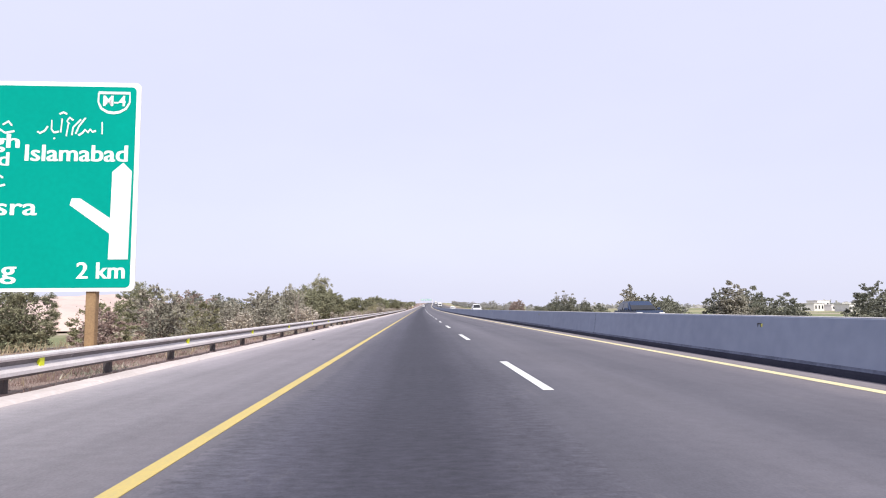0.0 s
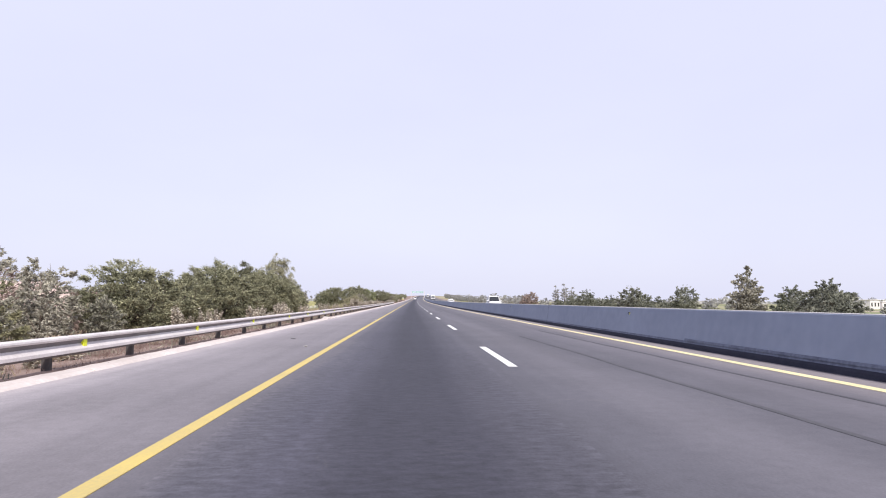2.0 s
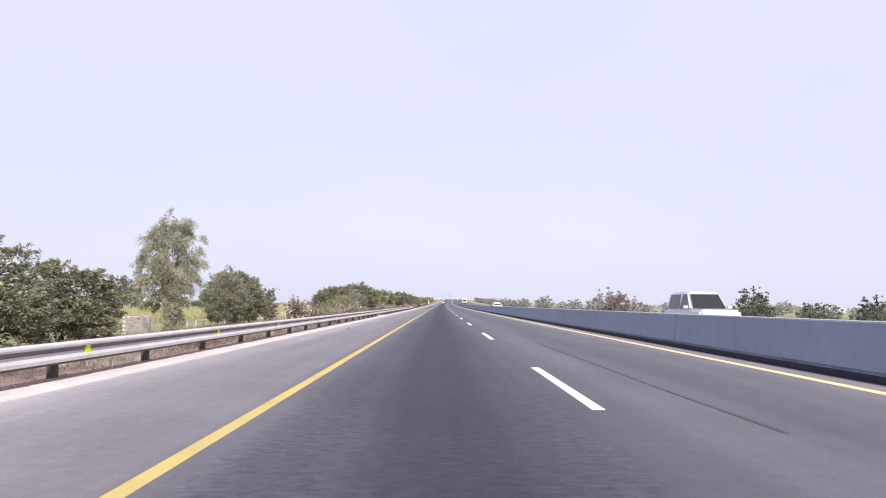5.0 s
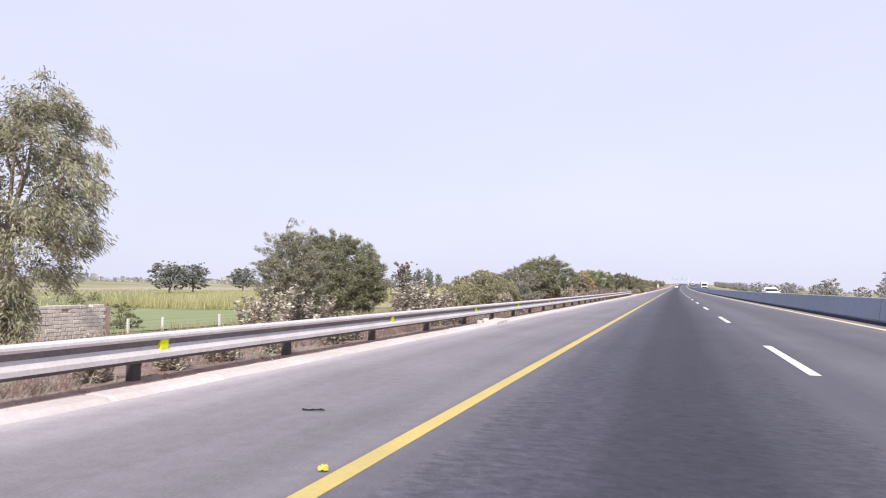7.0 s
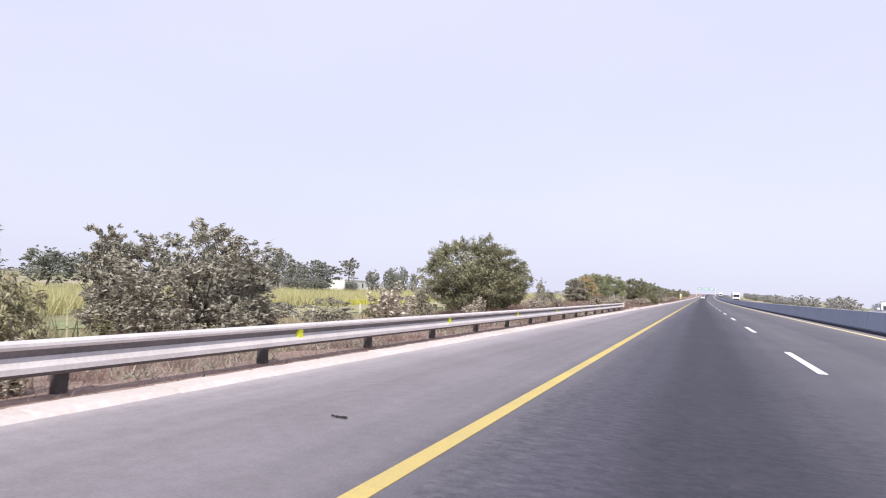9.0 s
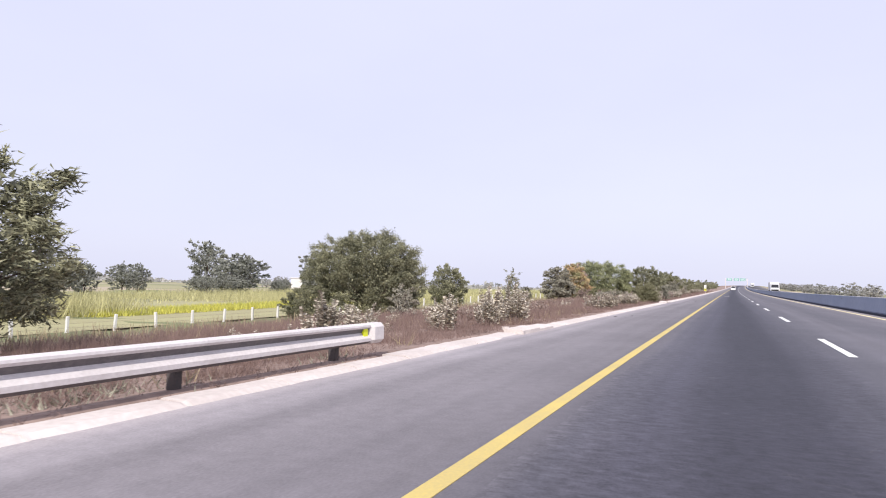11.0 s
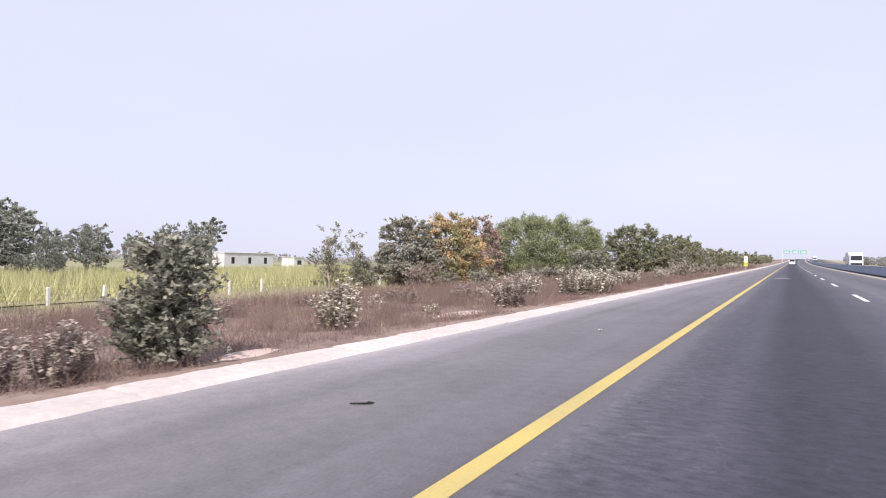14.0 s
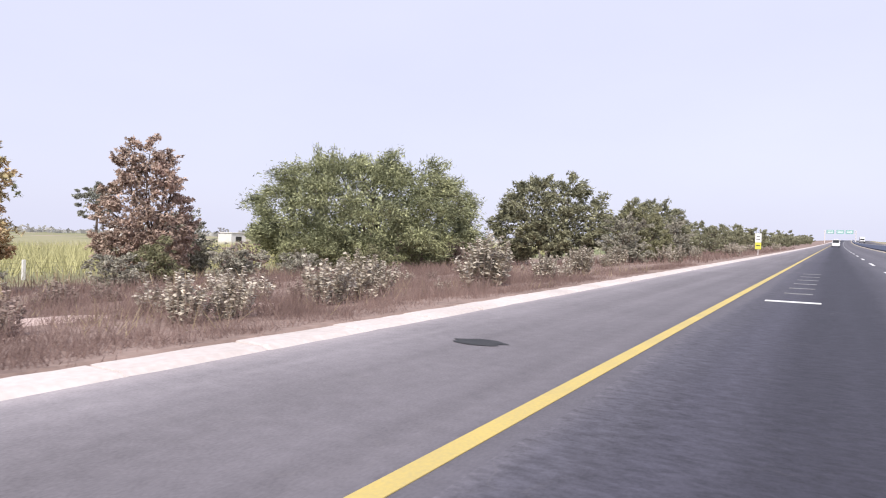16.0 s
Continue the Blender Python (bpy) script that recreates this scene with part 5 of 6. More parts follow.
PK = milkweed_meshes(69, .8, 1.0, 22, leaf="pink", size=.06, pairs=26)
for i in range(90):
    s = 236 + i * 1.12 + rb.uniform(-.8, .8)
    if 252 < s < 262 and rb.random() < .6:
        continue
    shrub("dry_shrub", PK, s, -rb.uniform(7, 17), rb.uniform(0, 360), rb.uniform(.5, .95), None, "low brownish-pink dry leafy shrub on the verge", "shrub", "dry shrubs")
# green wall of trees further on
rt = random.Random(8)
s = 367
while s < 700:
    if s > 366:
        src = rt.choice((L1, L2)) if s < 430 else L3
        plant("thorn_tree", src, s, -rt.uniform(10, 17) if s > 366 else -rt.uniform(13, 24), rt.uniform(0, 360), rt.uniform(.7, 1.0), label=KIKAR, group="roadside trees")
    s += rt.uniform(6, 11)

# ---- milkweed and low shrubs ----
MW = [milkweed_meshes(60 + i, 1.42, 1.35, 26, size=.073, pairs=31) for i in range(3)]
MWL = milkweed_meshes(65, .92, 1.3, 30, size=.074, pairs=26)
MWR = milkweed_meshes(64, 1.42, 1.45, 26, "russet", size=.08, pairs=27)
MWB = milkweed_meshes(66, 1.9, 2.5, 56, size=.10, pairs=20)
MILK = "pale grey-green milkweed shrub with broad leaves"


def milk(s, d, k, i=0, kz=None):
    shrub("milkweed_shrub", MWB if i == 3 else MWR if i == 4 else MWL if i == 5 else MW[i], s, d, (s * 47) % 360, k, kz, MILK, "shrub", "milkweed shrubs")


for s, d, k, i in ((21, -6.3, .9, 0), (24, -6.6, .95, 1), (27.5, -6.2, .8, 2), (37, -6.3, 1.15, 0), (38.6, -6.8, 1.2, 1), (41, -6.4, .9, 2), (44, -6.6, .95, 0), (56, -6.6, .85, 1)):
    milk(s, d, k, i)
for s, d, k, i in ((60, -6.8, .8, 2), (74, -6.4, .8, 0), (77, -6.9, .95, 1), (67, -6.5, .8, 2), (84, -6.7, .8, 0), (95, -6.6, .9, 2), (103, -6.4, .8, 1)):
    milk(s, d, k, i)
for s, d, k, i in ((131, -6.6, 1.35, 0), (132.4, -7.0, 1.3, 1), (133.4, -6.4, 1.15, 2), (143.0, -6.0, .88, 0), (143.9, -6.2, .98, 1), (144.8, -6.0, .88, 2), (149.9, -5.7, 1.0, 0), (150.9, -5.9, 1.1, 1), (151.8, -5.8, .95, 2)):
    milk(s, d, k, i)
for s, d, k, i in ((158, -7.5, .9, 1), (189, -6.6, 1.1, 0), (190.5, -7.2, .9, 2), (197, -6.8, .8, 1), (206, -6.6, .9, 0), (210, -7, .8, 2), (214, -6.8, .9, 0), (165, -6.6, .8, 1), (166.3, -10.9, .8, 1), (169.0, -12.2, .85, 0)):
    milk(s, d, k, i)
for s, d, k, i in ((223.8, -5.8, .85, 0), (226, -6.3, .7, 2), (228.8, -5.4, .8, 1), (230, -6.0, .7, 0), (231.3, -5.1, .75, 0), (233.2, -5.6, 1.0, 1), (234.6, -5.3, 1.05, 2), (237.6, -6.3, .9, 0)):
    milk(s, d, k, i)
for s, d, k, i in ((248.6, -5.0, .74, 1), (249.6, -5.6, .68, 2), (249.3, -4.4, .84, 0), (258.5, -4.7, .55, 3), (259.7, -5.0, .55, 3), (258.9, -5.7, .62, 0), (272.6, -5.2, .42, 1), (270.0, -4.2, .95, 0)):
    milk(s, d, k, i)
for s, d, k, i in ((273.6, -5.3, .40, 0), (275, -6.8, .5, 2), (277.6, -4.25, .42, 4), (277.2, -4.6, .42, 4), (278.2, -5.0, .4, 4), (283, -5.2, .72, 1), (288.7, -4.5, .64, 4), (289.6, -4.65, .68, 4), (290.4, -5.2, .66, 1)):
    milk(s, d, k, i)
for s, d, k, i in ((295.4, -4.9, .85, 2), (294, -6, .75, 0), (296.4, -4.4, 1.1, 5), (297.4, -4.6, 1.05, 5), (296.9, -5.3, 1.12, 5), (302.2, -5.8, .9, 1), (304.5, -5.8, .8, 0), (309, -6, .5, 3), (317.8, -5.9, .6, 1)):
    milk(s, d, k, i)
for s, d, k, i in ((318.5, -5.8, .6, 0), (321, -6.2, .75, 2), (322.5, -6.6, .8, 1), (323.6, -7, .7, 0), (326.4, -5.8, 1.1, 1), (327.3, -6.2, 1.0, 2), (330, -5.6, .7, 0), (334, -6, .8, 1)):
    milk(s, d, k, i)
for s, d, k, i in ((137.3, -4.15, .42, 0), (138.4, -4.1, .40, 1), (139.5, -4.2, .42, 2), (140.8, -4.2, .40, 0), (176.0, -4.1, .42, 1), (174.9, -4.3, .36, 0), (41.2, -4.2, .42, 2), (42.6, -4.3, .38, 0), (61.0, -4.25, .42, 1), (130.4, -4.3, .5, 0), (131.8, -4.3, .42, 2), (142.5, -4.1, .42, 1), (143.6, -4.3, .45, 0), (148.9, -4.3, .5, 2), (149.8, -4.2, .42, 1), (150.7, -4.4, .45, 0), (158.1, -4.1, .36, 2), (62.4, -4.6, .5, 1), (63.4, -4.7, .52, 2), (34.7, -5.6, 1.1, 0), (35.7, -5.9, 1.1, 1), (65.1, -6, .82, 2), (71.7, -6.1, .9, 0)):
    milk(s, d, k, i)
for i in range(26):
    milk(338 + i * 3.1 + rt.uniform(-1, 1), -rt.uniform(4.8, 8.5), rt.uniform(.6, .95), i % 3)

MS = milkweed_meshes(68, .6, .7, 9, size=.06, pairs=26)
for i in range(70):
    s = 224 + i * 1.75 + rt.uniform(-.8, .8)
    shrub("milkweed_seedling", MS, s, -rt.uniform(5.2, 13), s * 57 % 360, rt.uniform(.6, 1.25), None, "small pale milkweed plant in dry weeds", "shrub", "milkweed seedlings")
for i in range(34):
    s = 2 + i * 6.2 + rt.uniform(-2, 2)
    shrub("milkweed_seedling", MS, s, -rt.uniform(4.2, 5.6), s * 57 % 360, rt.uniform(.6, 1.1), None, "small pale milkweed plant under the guard rail", "shrub", "milkweed seedlings")

# ---- dry grass, crops ----
field_sheet(140, 204, -66, -33.6, M_FIELD, "flat green field of young crop behind the fence")
field_sheet(214, 300, -72, -33.6, M_STUBBLE, "pale yellow-green field behind the fence")
rng = np.random.default_rng(77)


def scatter(n, s0, s1, d0, d1):
    return rng.uniform(s0, s1, n), rng.uniform(d0, d1, n)


def patchy(n, s0, s1, d0, d1, cut, scale=.25):
    s, d = scatter(n, s0, s1, d0, d1)
    keep = np.array([noise.noise(Vector((x * scale, y * scale, 3.3))) > cut and all(((x - p) / l) ** 2 + ((y - q) / w) ** 2 > .6 for p, q, l, w in SANDS) for x, y in zip(s, d)])
    return s[keep], d[keep]


# bare sandy spots among the weeds: place, half length, half width
SANDS = ((279.7, -4.05, .55, .22), (276.6, -4.5, .5, .3), (286.7, -4.75, 1.15, .5), (317.2, -8.9, 1.4, .7), (320.2, -7.7, 1.2, .45))
for s, d, l, w in SANDS:
    ring = [(0, 0, .012)] + [(math.cos(a * .3927) * q, math.sin(a * .3927) * q, z) for q, z in ((.55, .008), (1, -.05)) for a in range(16)]
    verts = [at(s + x * l * (1 + .25 * noise.noise(Vector((x * 2, y * 2, s)))), d + y * w * (1 + .25 * noise.noise(Vector((y * 2, s, x * 2))))) for x, y, z in ring]
    verts = [Vector((v.x, v.y, terrain(v.y, v.x - bend(v.y)) + .03 + z)) for v, (x, y, z) in zip(verts, ring)]
    faces = [(0, 1 + a, 1 + (a + 1) % 16) for a in range(16)] + [(1 + a, 17 + a, 17 + (a + 1) % 16, 1 + (a + 1) % 16) for a in range(16)]
    tagged(mesh_object("sandy_patch", verts, faces, M_SAND, smooth=True), "bare pale sandy spot among dry weeds", "ground", kind="structure")

WEEDS = "soft reddish-brown dry weeds on the verge"
blades("dry_weeds", rng, *patchy(15000, 217, 336, -10, -3.8, -.32, .4), .03, .13, .007, "dry", .6, WEEDS, tuft=8, wide=.18)
blades("dry_weeds", rng, *patchy(5200, 219, 345, -5.3, -3.78, -.22, .5), .07, .30, .004, "dry", .55, WEEDS, tuft=15, wide=.10)
blades("dry_weeds", rng, *patchy(6500, 217, 338, -13.5, -4.7, -.22, .3), .22, .60, .0036, "dry", .46, WEEDS, tuft=24, wide=.09)
blades("dry_weeds", rng, *patchy(3600, 217, 345, -20.5, -12, -.3, .3), .25, .75, .008, "dry", .4, WEEDS, tuft=16, wide=.16)
blades("dry_weeds", rng, *patchy(2600, -6, 222, -7, -4.0, -.25, .4), .12, .38, .0045, "dry", .42, "low dry weeds under the guard rail", tuft=26, wide=.09)
blades("dry_weeds", rng, *patchy(12000, -6, 222, -6.6, -3.6, -.4, .4), .03, .12, .007, "dry", .6, "low dry weeds under the guard rail", tuft=8, wide=.13)
blades("green_weeds", rng, *patchy(5200, -6, 222, -5.7, -3.8, .02, .7), .05, .24, .011, "dark", .75, "dark leafy weeds under the guard rail", tuft=9, wide=.12)
blades("dry_grass", rng, *patchy(5000, 345, 440, -14, -4.2, -.2), .25, .7, .018, "dry", .4, WEEDS, tuft=2)
blades("dry_grass", rng, *patchy(6000, -8, 222, -11, -6, -.2), .15, .5, .008, "dry", .6, "dry weeds behind the guard rail", tuft=3)
blades("straw_grass", rng, *patchy(6000, -8, 345, -14, -4.0, .0), .15, .5, .008, "straw", .5, "pale straw-coloured grass tufts on the verge", tuft=4, wide=.1)
blades("straw_grass", rng, *patchy(9000, 0, 345, -32, -14, -.1), .3, .9, .025, "straw", .4, "pale straw-coloured grass beyond the verge", tuft=2, wide=.3)
blades("sugar_cane", rng, *scatter(26000, 201, 256, -74, -46), 1.5, 2.7, .036, "cane", .3, "yellow-green standing cane field", wide=.2)
blades("sugar_cane", rng, *scatter(52000, 284, 420, -95, -33.6), 1.0, 1.9, .034, "cane", .38, "yellow-green standing cane field", wide=.2)
blades("dry_maize", rng, *scatter(420, 171, 184, -16, -12.5), .8, 1.5, .03, "maize", .35, "dry yellow-brown maize stalks behind the guard rail", wide=.15, tuft=2)
blades("mustard_crop", rng, *scatter(8000, 250, 290, -52, -45), .4, .85, .05, "mustard", .3, "bright yellow flowering mustard strip", wide=.2)
blades("green_crop", rng, *scatter(14000, 60, 300, -160, -66), .3, .6, .10, "cane", .4, "low pale yellow-green crop in the fields", wide=.4)
for s0, s1, d0, d1 in ((142, 202, -65, -34), (257, 300, -40, -33.6)):
    blades("green_crop", rng, *scatter(9000, s0, s1, d0, d1), .05, .10, .04, "crop", .5, "short green crop behind the fence", wide=.15)

# ---- right side beyond the opposite carriageway ----
DENSE = dict(per=14, size=.12, fill=2600, limbs=5, solid=.9, deep=.82, slim=.38, group=14, pad=.6)
R1 = tree_meshes(51, 4.8, 5.2, "hazy", .1, 20, 660, **DENSE)
R2 = tree_meshes(52, 4.2, 5.8, "hazy", .1, 20, 660, **DENSE)
R3 = tree_meshes(53, 4.6, 5.0, "hazy", .1, 20, 820, fuzz=.2, **DENSE)
R4 = tree_meshes(54, 5.5, 3.9, "grey", .1, 18, 820, fuzz=.3, square=1.5, **DENSE)
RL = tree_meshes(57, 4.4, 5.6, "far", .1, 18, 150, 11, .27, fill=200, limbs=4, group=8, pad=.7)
RIGHT = "dusty, haze-greyed roadside tree beyond the opposite carriageway"
for src, s, d, k, kz in ((R1, 37, 37, .75, .75), (R3, 43.9, 40, .85, .85), (R2, 53, 38, .75, .8), (R4, 59.3, 35.8, 1.05, .86), (R3, 62.4, 35.4, .65, .85), (R2, 65, 41, .9, 1.05), (R2, 67, 31.4, .75, .68), (R2, 74.2, 31, .7, .74), (R3, 80, 34, .9, .8),
                         (R1, 87.6, 39.5, .8, .8), (R4, 96.5, 36.6, 1.0, 1.02), (R3, 102.6, 45, .9, .85), (R1, 115.7, 31, .85, .9), (R2, 121, 44, .42, .4), (R1, 128, 37, .8, .75), (R2, 134, 42, .8, .7), (R1, 167.1, 60.3, 1.25, 1.32), (R3, 170, 40, 1.0, .95), (R2, 201.6, 45, .85, 1.0)):
    plant("roadside_tree", src, s, d, s * 31 % 360, k, kz, label=RIGHT, group="far side trees")
s = 144
while s < 900:
    k = rt.uniform(.7, 1.0) * (.72 if s < 200 else 1 if s < 300 else 1.25)
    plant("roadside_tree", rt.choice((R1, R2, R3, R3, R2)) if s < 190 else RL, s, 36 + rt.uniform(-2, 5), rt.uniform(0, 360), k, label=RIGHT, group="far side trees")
    s += rt.uniform(9, 20) if s < 300 else rt.uniform(11, 24)
for i in range(26):
    s = 90 + i * 10.5 + rt.uniform(-3, 3)
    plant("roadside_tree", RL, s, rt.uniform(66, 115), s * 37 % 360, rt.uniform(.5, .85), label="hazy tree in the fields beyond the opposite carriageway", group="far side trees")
RS = tree_meshes(56, 4.2, 5.6, "olive", .05, 14, 150, 12, .22, fill=130, limbs=3, group=6)
for i in range(40):
    s = 24 + i * 7.6 + rt.uniform(-2, 2)
    plant("roadside_shrub", RS, s, 34 + rt.uniform(-4, 9), s * 71 % 360, rt.uniform(.25, .42), label="low dusty shrub beyond the opposite carriageway", category="shrub", group="far side shrubs")
R5 = tree_meshes(55, 4.4, 6.0, "pink", .1, 20, 820, **DENSE)
plant("roadside_tree", R5, 213, 35, 0, 1.0, label="brownish roadside tree beyond the opposite carriageway", group="far side trees")

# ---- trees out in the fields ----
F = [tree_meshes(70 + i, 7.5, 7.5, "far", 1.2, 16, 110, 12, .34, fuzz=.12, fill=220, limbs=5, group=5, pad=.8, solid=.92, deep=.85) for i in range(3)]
FN = [tree_meshes(90 + i, 7.5, 7.2, "field", 1.2, 18, 430, 13, .20, fuzz=.08, fill=1200, solid=.95, deep=.88, square=2.2, belly=.5, group=11, pad=.8, trunk=.16, limbs=8) for i in range(3)]
FAR = "distant shade tree out in the fields"
for s, d, k in ((170, -37.3, .5), (206, -83.5, .45), (216.5, -91.4, .4)):
    plant("field_shrub", O1L, s, d, s * 40 % 360, k, label="lone dusty shrub at a field edge", category="shrub", group="field shrubs")
for s, d, w, h in ((330, -82, .62, .95), (330.3, -74.3, .48, .85), (341.6, -82.5, .66, 1.08), (344, -79.5, .5, 1.14), (343.2, -75.7, .42, .92), (316, -69, .5, .84), (323, -95, 1.75, 1.2), (261.4, -117, 1.45, 1.12), (270, -117, 1.35, 1.1), (338.5, -119, 1.6, 1.75), (292, -118, 1.2, 1.0), (356, -124, 1.3, 1.3), (283, -95, .95, .95), (288.5, -98, .75, .85), (296, -94, .6, .8), (301, -104, .9, .85), (311, -88, .7, .6), (304, -86, .6, .55), (317, -90, .7, .5), (321.5, -84, .55, .45), (327, -87, .6, .5), (312, -96, .8, .55)):
    plant("field_tree", FN[int(s) % 3], s, d, s * 53 % 360, w, h, label=FAR, group="field trees")
UMB = tree_meshes(78, 12.2, 8.0, "field", 8.2, 14, 420, 13, .30, flat=.5, fuzz=.1, fill=500, trunk=.22, limbs=6)
plant("field_tree", UMB, 386, -122, 0, 1, label="tall flat-topped umbrella tree standing in the fields", group="field trees")
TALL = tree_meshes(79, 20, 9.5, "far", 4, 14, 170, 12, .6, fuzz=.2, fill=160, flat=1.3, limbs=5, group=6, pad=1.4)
for s, d, k in ((665, 148, 1.0), (668, 156, .85), (672, 141, .9), (640, 163, .6)):
    plant("field_tree", TALL, s, d, s * 53 % 360, k, label="tall hazy tree standing over the far fields", group="field trees")
for i in range(80):
    side = -1 if i % 5 < 3 else 1
    d = side * rt.uniform(130, 420)
    plant("field_tree", rt.choice(F), rt.uniform(60, 1100), d, rt.uniform(0, 360), rt.uniform(.6, 1.3), label=FAR, group="field trees")

# far woods along the skyline
n = 9000
ang = rng.uniform(0, math.pi, n)
rad = rng.uniform(900, 1700, n)
c = np.stack([np.cos(ang) * rad, 150 + np.sin(ang) * rad, -1.5 + rng.uniform(0, 1, n) ** 1.5 * (5 + 4 * np.sin(ang * 37) + 3 * np.sin(ang * 91))], 1)
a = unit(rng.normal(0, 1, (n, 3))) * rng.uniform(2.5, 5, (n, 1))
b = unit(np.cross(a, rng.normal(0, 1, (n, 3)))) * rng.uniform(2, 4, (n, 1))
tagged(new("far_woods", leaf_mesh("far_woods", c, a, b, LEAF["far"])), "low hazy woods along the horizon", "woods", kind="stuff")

# pale sand bank behind the scrub
bm = bmesh.new()
bmesh.ops.create_grid(bm, x_segments=30, y_segments=30, size=1)
for v in bm.verts:
    q = max(0, 1 - v.co.x ** 2) * max(0, 1 - v.co.y ** 2)
    ragged = 1 + .35 * noise.noise(Vector((v.co.x * 1.5, v.co.y * 4, 2.0)))
    rise = q ** .38 * (1 + .14 * noise.noise(Vector((v.co.x * 3, v.co.y * 7, 5.0))))
    v.co = Vector((-66 + v.co.x * 13 * ragged + bend(130), 134 + v.co.y * 36 * (1 + .1 * noise.noise(Vector((v.co.x * 3, 1, 1)))), -2.1 + 6.5 * rise))
tagged(part("sand_bank", bm, M_SAND), "pale pinkish sand bank behind the scrub", "ground", kind="structure")

# ---- litter on the shoulder ----
M_SCRAP = material("pale_plastic_scrap", (.50, .48, .45), .6, second=(.36, .34, .31), scale=12, fine=50, bump=.2)
M_YSCRAP = material("yellow_wrapper", (.66, .58, .10), .5, second=(.55, .47, .10), scale=12, fine=50, bump=.2)
M_RAG = material("faded_red_cloth", (.30, .11, .12), .9, second=(.22, .09, .10), scale=9, fine=60, bump=.4)


def scrap(name, s, d, w, ln, h, mat, label, seed, turn=0, z=.004):
    """A crumpled bit of sheet with some thickness."""
    bm = bmesh.new()
    bmesh.ops.create_grid(bm, x_segments=6, y_segments=6, size=.5)
    for v in bm.verts:
        q = Vector((v.co.x * 3.1, v.co.y * 3.1, seed * 1.7))
        v.co = Vector(((v.co.x + .16 * noise.noise(q)) * w, (v.co.y + .16 * noise.noise(q + Vector((9, 0, 0)))) * ln, h * (.5 + noise.noise(q * 1.3 + Vector((0, 7, 0))))))
    ext = bmesh.ops.extrude_face_region(bm, geom=bm.faces[:])
    for v in [g for g in ext["geom"] if isinstance(g, bmesh.types.BMVert)]:
        v.co.z += .006
    low = min(v.co.z for v in bm.verts)
    for v in bm.verts:
        v.co.z -= low
    ob = part(name, bm, mat)
    ob.matrix_basis = Matrix.Translation(at(s, d, z)) @ pose(0, 0, 0, 0, 0, turn)
    tagged(ob, label, "litter", "litter on the shoulder")


scrap("plastic_wrapper", 135.35, -.16, .06, .10, .015, M_YSCRAP, "crumpled yellow plastic wrapper on the asphalt", 1, 30)
scrap("plastic_bag", 120.77, -2.14, .16, .22, .07, M_SCRAP, "crumpled dirty plastic bag on the shoulder", 2, 10)
for i, (s, d, w, ln) in enumerate(((120.31, -.51, .12, .10), (47.4, -.63, .10, .07), (69.6, -.19, .06, .16), (174, -1.9, .05, .06), (284.6, -1.2, .06, .05))):
    scrap("paper_scrap", s, d, w, ln, .02, M_SCRAP, "flattened pale paper scrap on the shoulder", 3 + i, i * 50)
for i, (s, d, ln) in enumerate(((50.56, -1.49, .30), (176.83, -1.12, .28), (136.89, -1.15, .34), (278.26, -1.42, .30), (239.4, -2.6, .35), (240.6, -2.1, .22), (301.5, -1.6, .25), (92.0, -1.8, .25), (15.2, -2.0, .2), (215.0, -1.3, .25))):
    scrap("rubber_strip", s, d, .022, ln * .55, .012, M_TYRE, "torn black tyre rubber strip on the shoulder", 20 + i, 60 + i * 23)
scrap("cloth_rag", 61.6, -4.3, .28, .4, .10, M_RAG, "faded red cloth rag lying under the guard rail", 40, 20, z=.01)

# ---- kerb stones ----
kerb = tagged(new("kerb"), "pale concrete kerb stones, chipped and uneven", "kerb", kind="structure")


def stone_mesh(width, seed):
    """One stone with a sloping road face, its edges chipped and worn."""
    rs = random.Random(seed)
    bm = bmesh.new()
    rim = [(-width, -.2), (0, -.2), (0, .004), (-.085, .046), (-width + .015, .05), (-width, .035)]
    rows = []
    for y in (0, .05, .32, .61, .90, 1.19, 1.45, 1.497):
        chip = rs.uniform(.012, .035) if rs.random() < .22 else rs.uniform(0, .006)
        end = .006 if y in (0, 1.497) else 0
        wear = ((rs.uniform(-.012, .012), 0), (0, 0), (-chip, -.002), (-chip * .8, -chip * .3 - end), (rs.uniform(-.012, .006), rs.uniform(-.008, .003) - end), (rs.uniform(-.012, .012), 0))
        rows.append([bm.verts.new((x + a, y + (rs.uniform(-.03, .03) if .1 < y < 1.4 else 0), z + b)) for (x, z), (a, b) in zip(rim, wear)])
    n = len(rim)
    for a, b in zip(rows, rows[1:]):
        for i in range(n):
            bm.faces.new((a[i], a[(i + 1) % n], b[(i + 1) % n], b[i]))
    bm.faces.new(rows[0])
    bm.faces.new(list(reversed(rows[-1])))
    return part("kerb_stone", bm, M_KERB, kerb)


narrow, broad = [[stone_mesh(w, 50 + i) for i in range(6)] for w in (.38, .50)]
rk = random.Random(4)
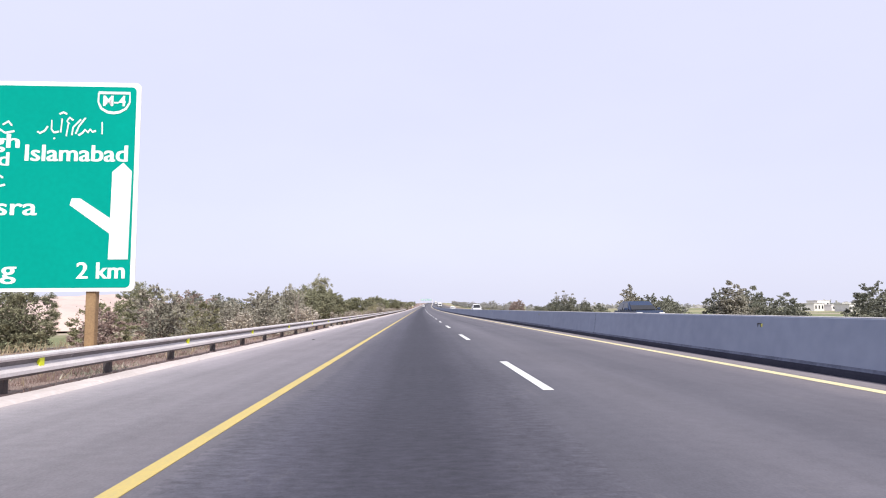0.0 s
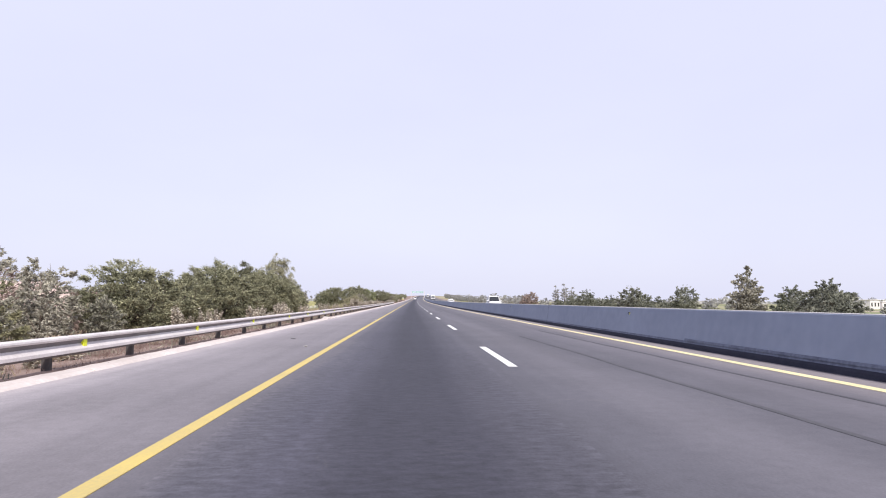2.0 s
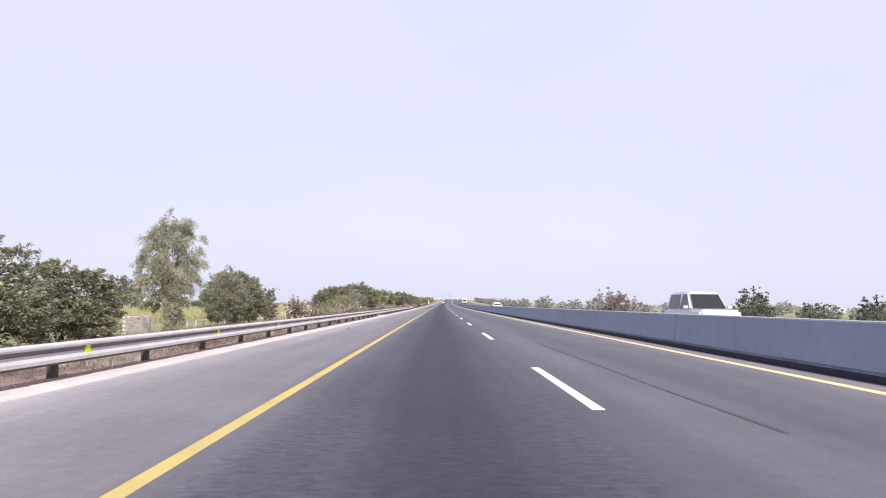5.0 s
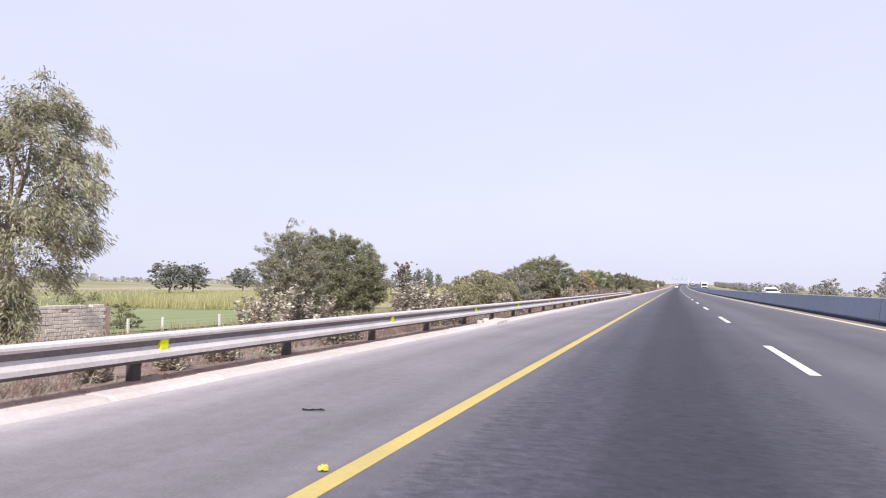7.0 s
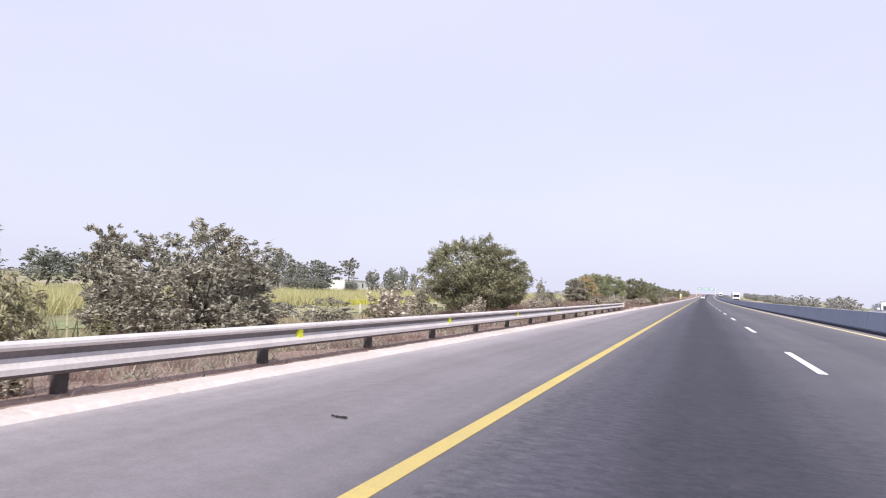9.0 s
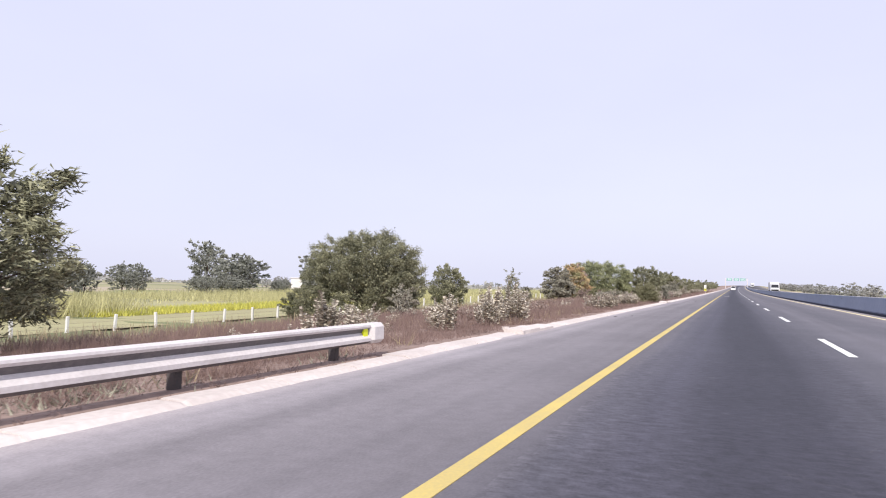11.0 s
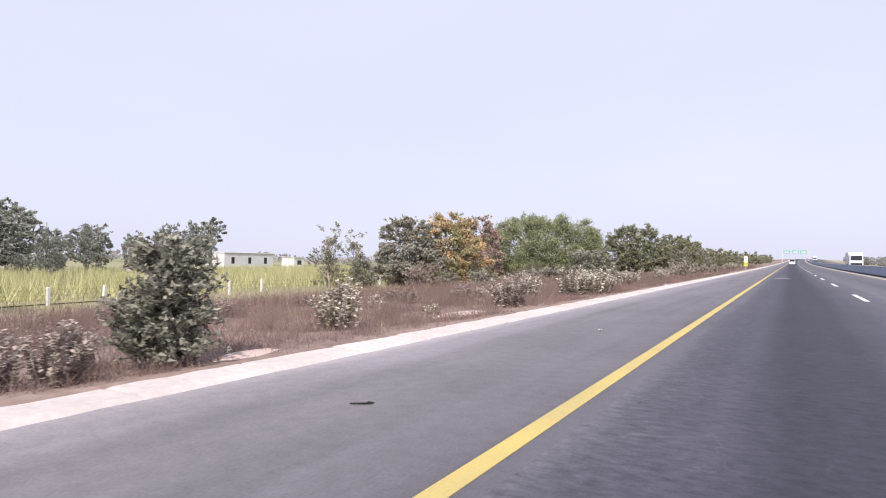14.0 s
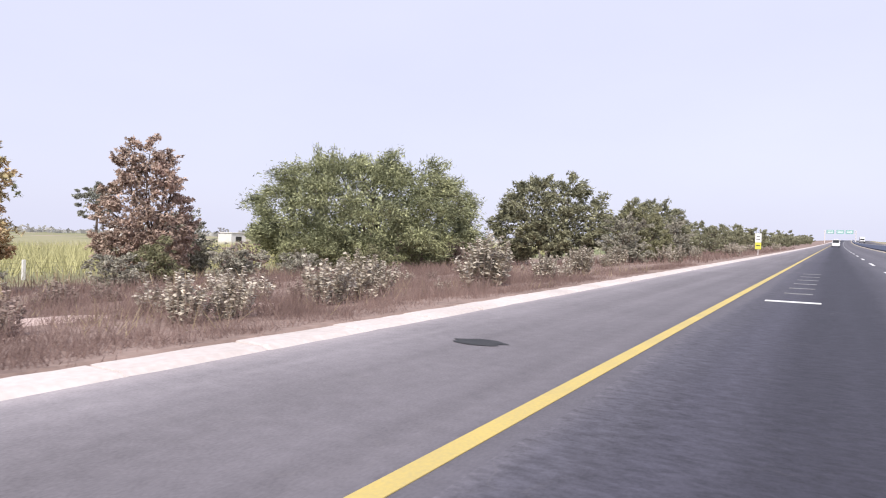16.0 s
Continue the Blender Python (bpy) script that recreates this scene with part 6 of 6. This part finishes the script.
# shifted and tilted stones: start of the stone, sideways, up, tilt, turn
BROKEN = {31.5: (-.05, .02, 2, 2), 33.0: (.03, .05, -2, -2), 70.5: (-.03, .03, 2, 2), 72.0: (.03, .05, -3, -2), 73.5: (-.04, -.02, 2, 3), 150.0: (.04, .05, 2, 2), 226.5: (-.08, -.02, 1, 2), 228.0: (.01, .08, 1, 0), 229.5: (0, .05, 1, 0), 267.0: (-.10, .06, 3, 3), 268.5: (-.05, .07, -3, -4)}
used = set()
for k in range(270):
    s = -9.0 + 1.5 * k
    src = (narrow if s < 222 else broad)[k * 5 % 6]
    side, up, tilt, turn = BROKEN.get(s, (0, 0, 0, 0))
    edge = float(np.interp(s, (0, 100, 180, 240, 300), (-3.03, -3.0, -2.98, -2.96, -2.955)))
    m = Matrix.Translation(at(s, edge + side + rk.uniform(-.003, .003), up + rk.uniform(-.001, .001))) @ pose(0, 0, 0, tilt * .6, -tilt, turn + rk.uniform(-.04, .04) + math.degrees(heading(s)))
    if src.name not in used:
        used.add(src.name)
        src.matrix_basis = m
    else:
        share("kerb_stone", src.data, kerb, m)
run = sweep("kerb_run", [(-3.45, -.2), (-2.9, -.2), (-2.9, .004), (-2.985, .046), (-3.43, .05), (-3.45, .035)], 396, 900, 12, M_KERB, kerb)


def chunk(s, d, size, seed):
    """A broken lump of kerb concrete."""
    rs = random.Random(seed)
    bm = bmesh.new()
    for x, y, z in [(a, b, c) for a in (-1, 1) for b in (-1, 1) for c in (-1, 1)]:
        bm.verts.new((x * size * rs.uniform(.55, 1), y * size * rs.uniform(.8, 1.5), (z * rs.uniform(.6, 1) + .7) * size * .5))
    hull = bmesh.ops.convex_hull(bm, input=bm.verts[:])
    bmesh.ops.delete(bm, geom=[g for g in hull["geom_interior"] if isinstance(g, bmesh.types.BMVert)], context="VERTS")
    ob = part("concrete_chunk", bm, M_KERB)
    ob.matrix_basis = Matrix.Translation(Vector((d + bend(s), s, max(terrain(s, d), lift(s)) - .01))) @ pose(0, 0, 0, 0, 0, seed * 40)
    tagged(ob, "broken pale concrete lump beside the kerb", "rubble", "kerb rubble")


for i, (s, d, size) in enumerate(((269.2, -3.62, .09), (269.6, -3.70, .11), (270.0, -3.58, .07), (150.3, -3.52, .10), (151.0, -3.62, .13), (33.4, -3.6, .12), (31.2, -3.55, .10), (73.0, -3.55, .13), (229.0, -3.75, .12))):
    chunk(s, d, size, 60 + i)
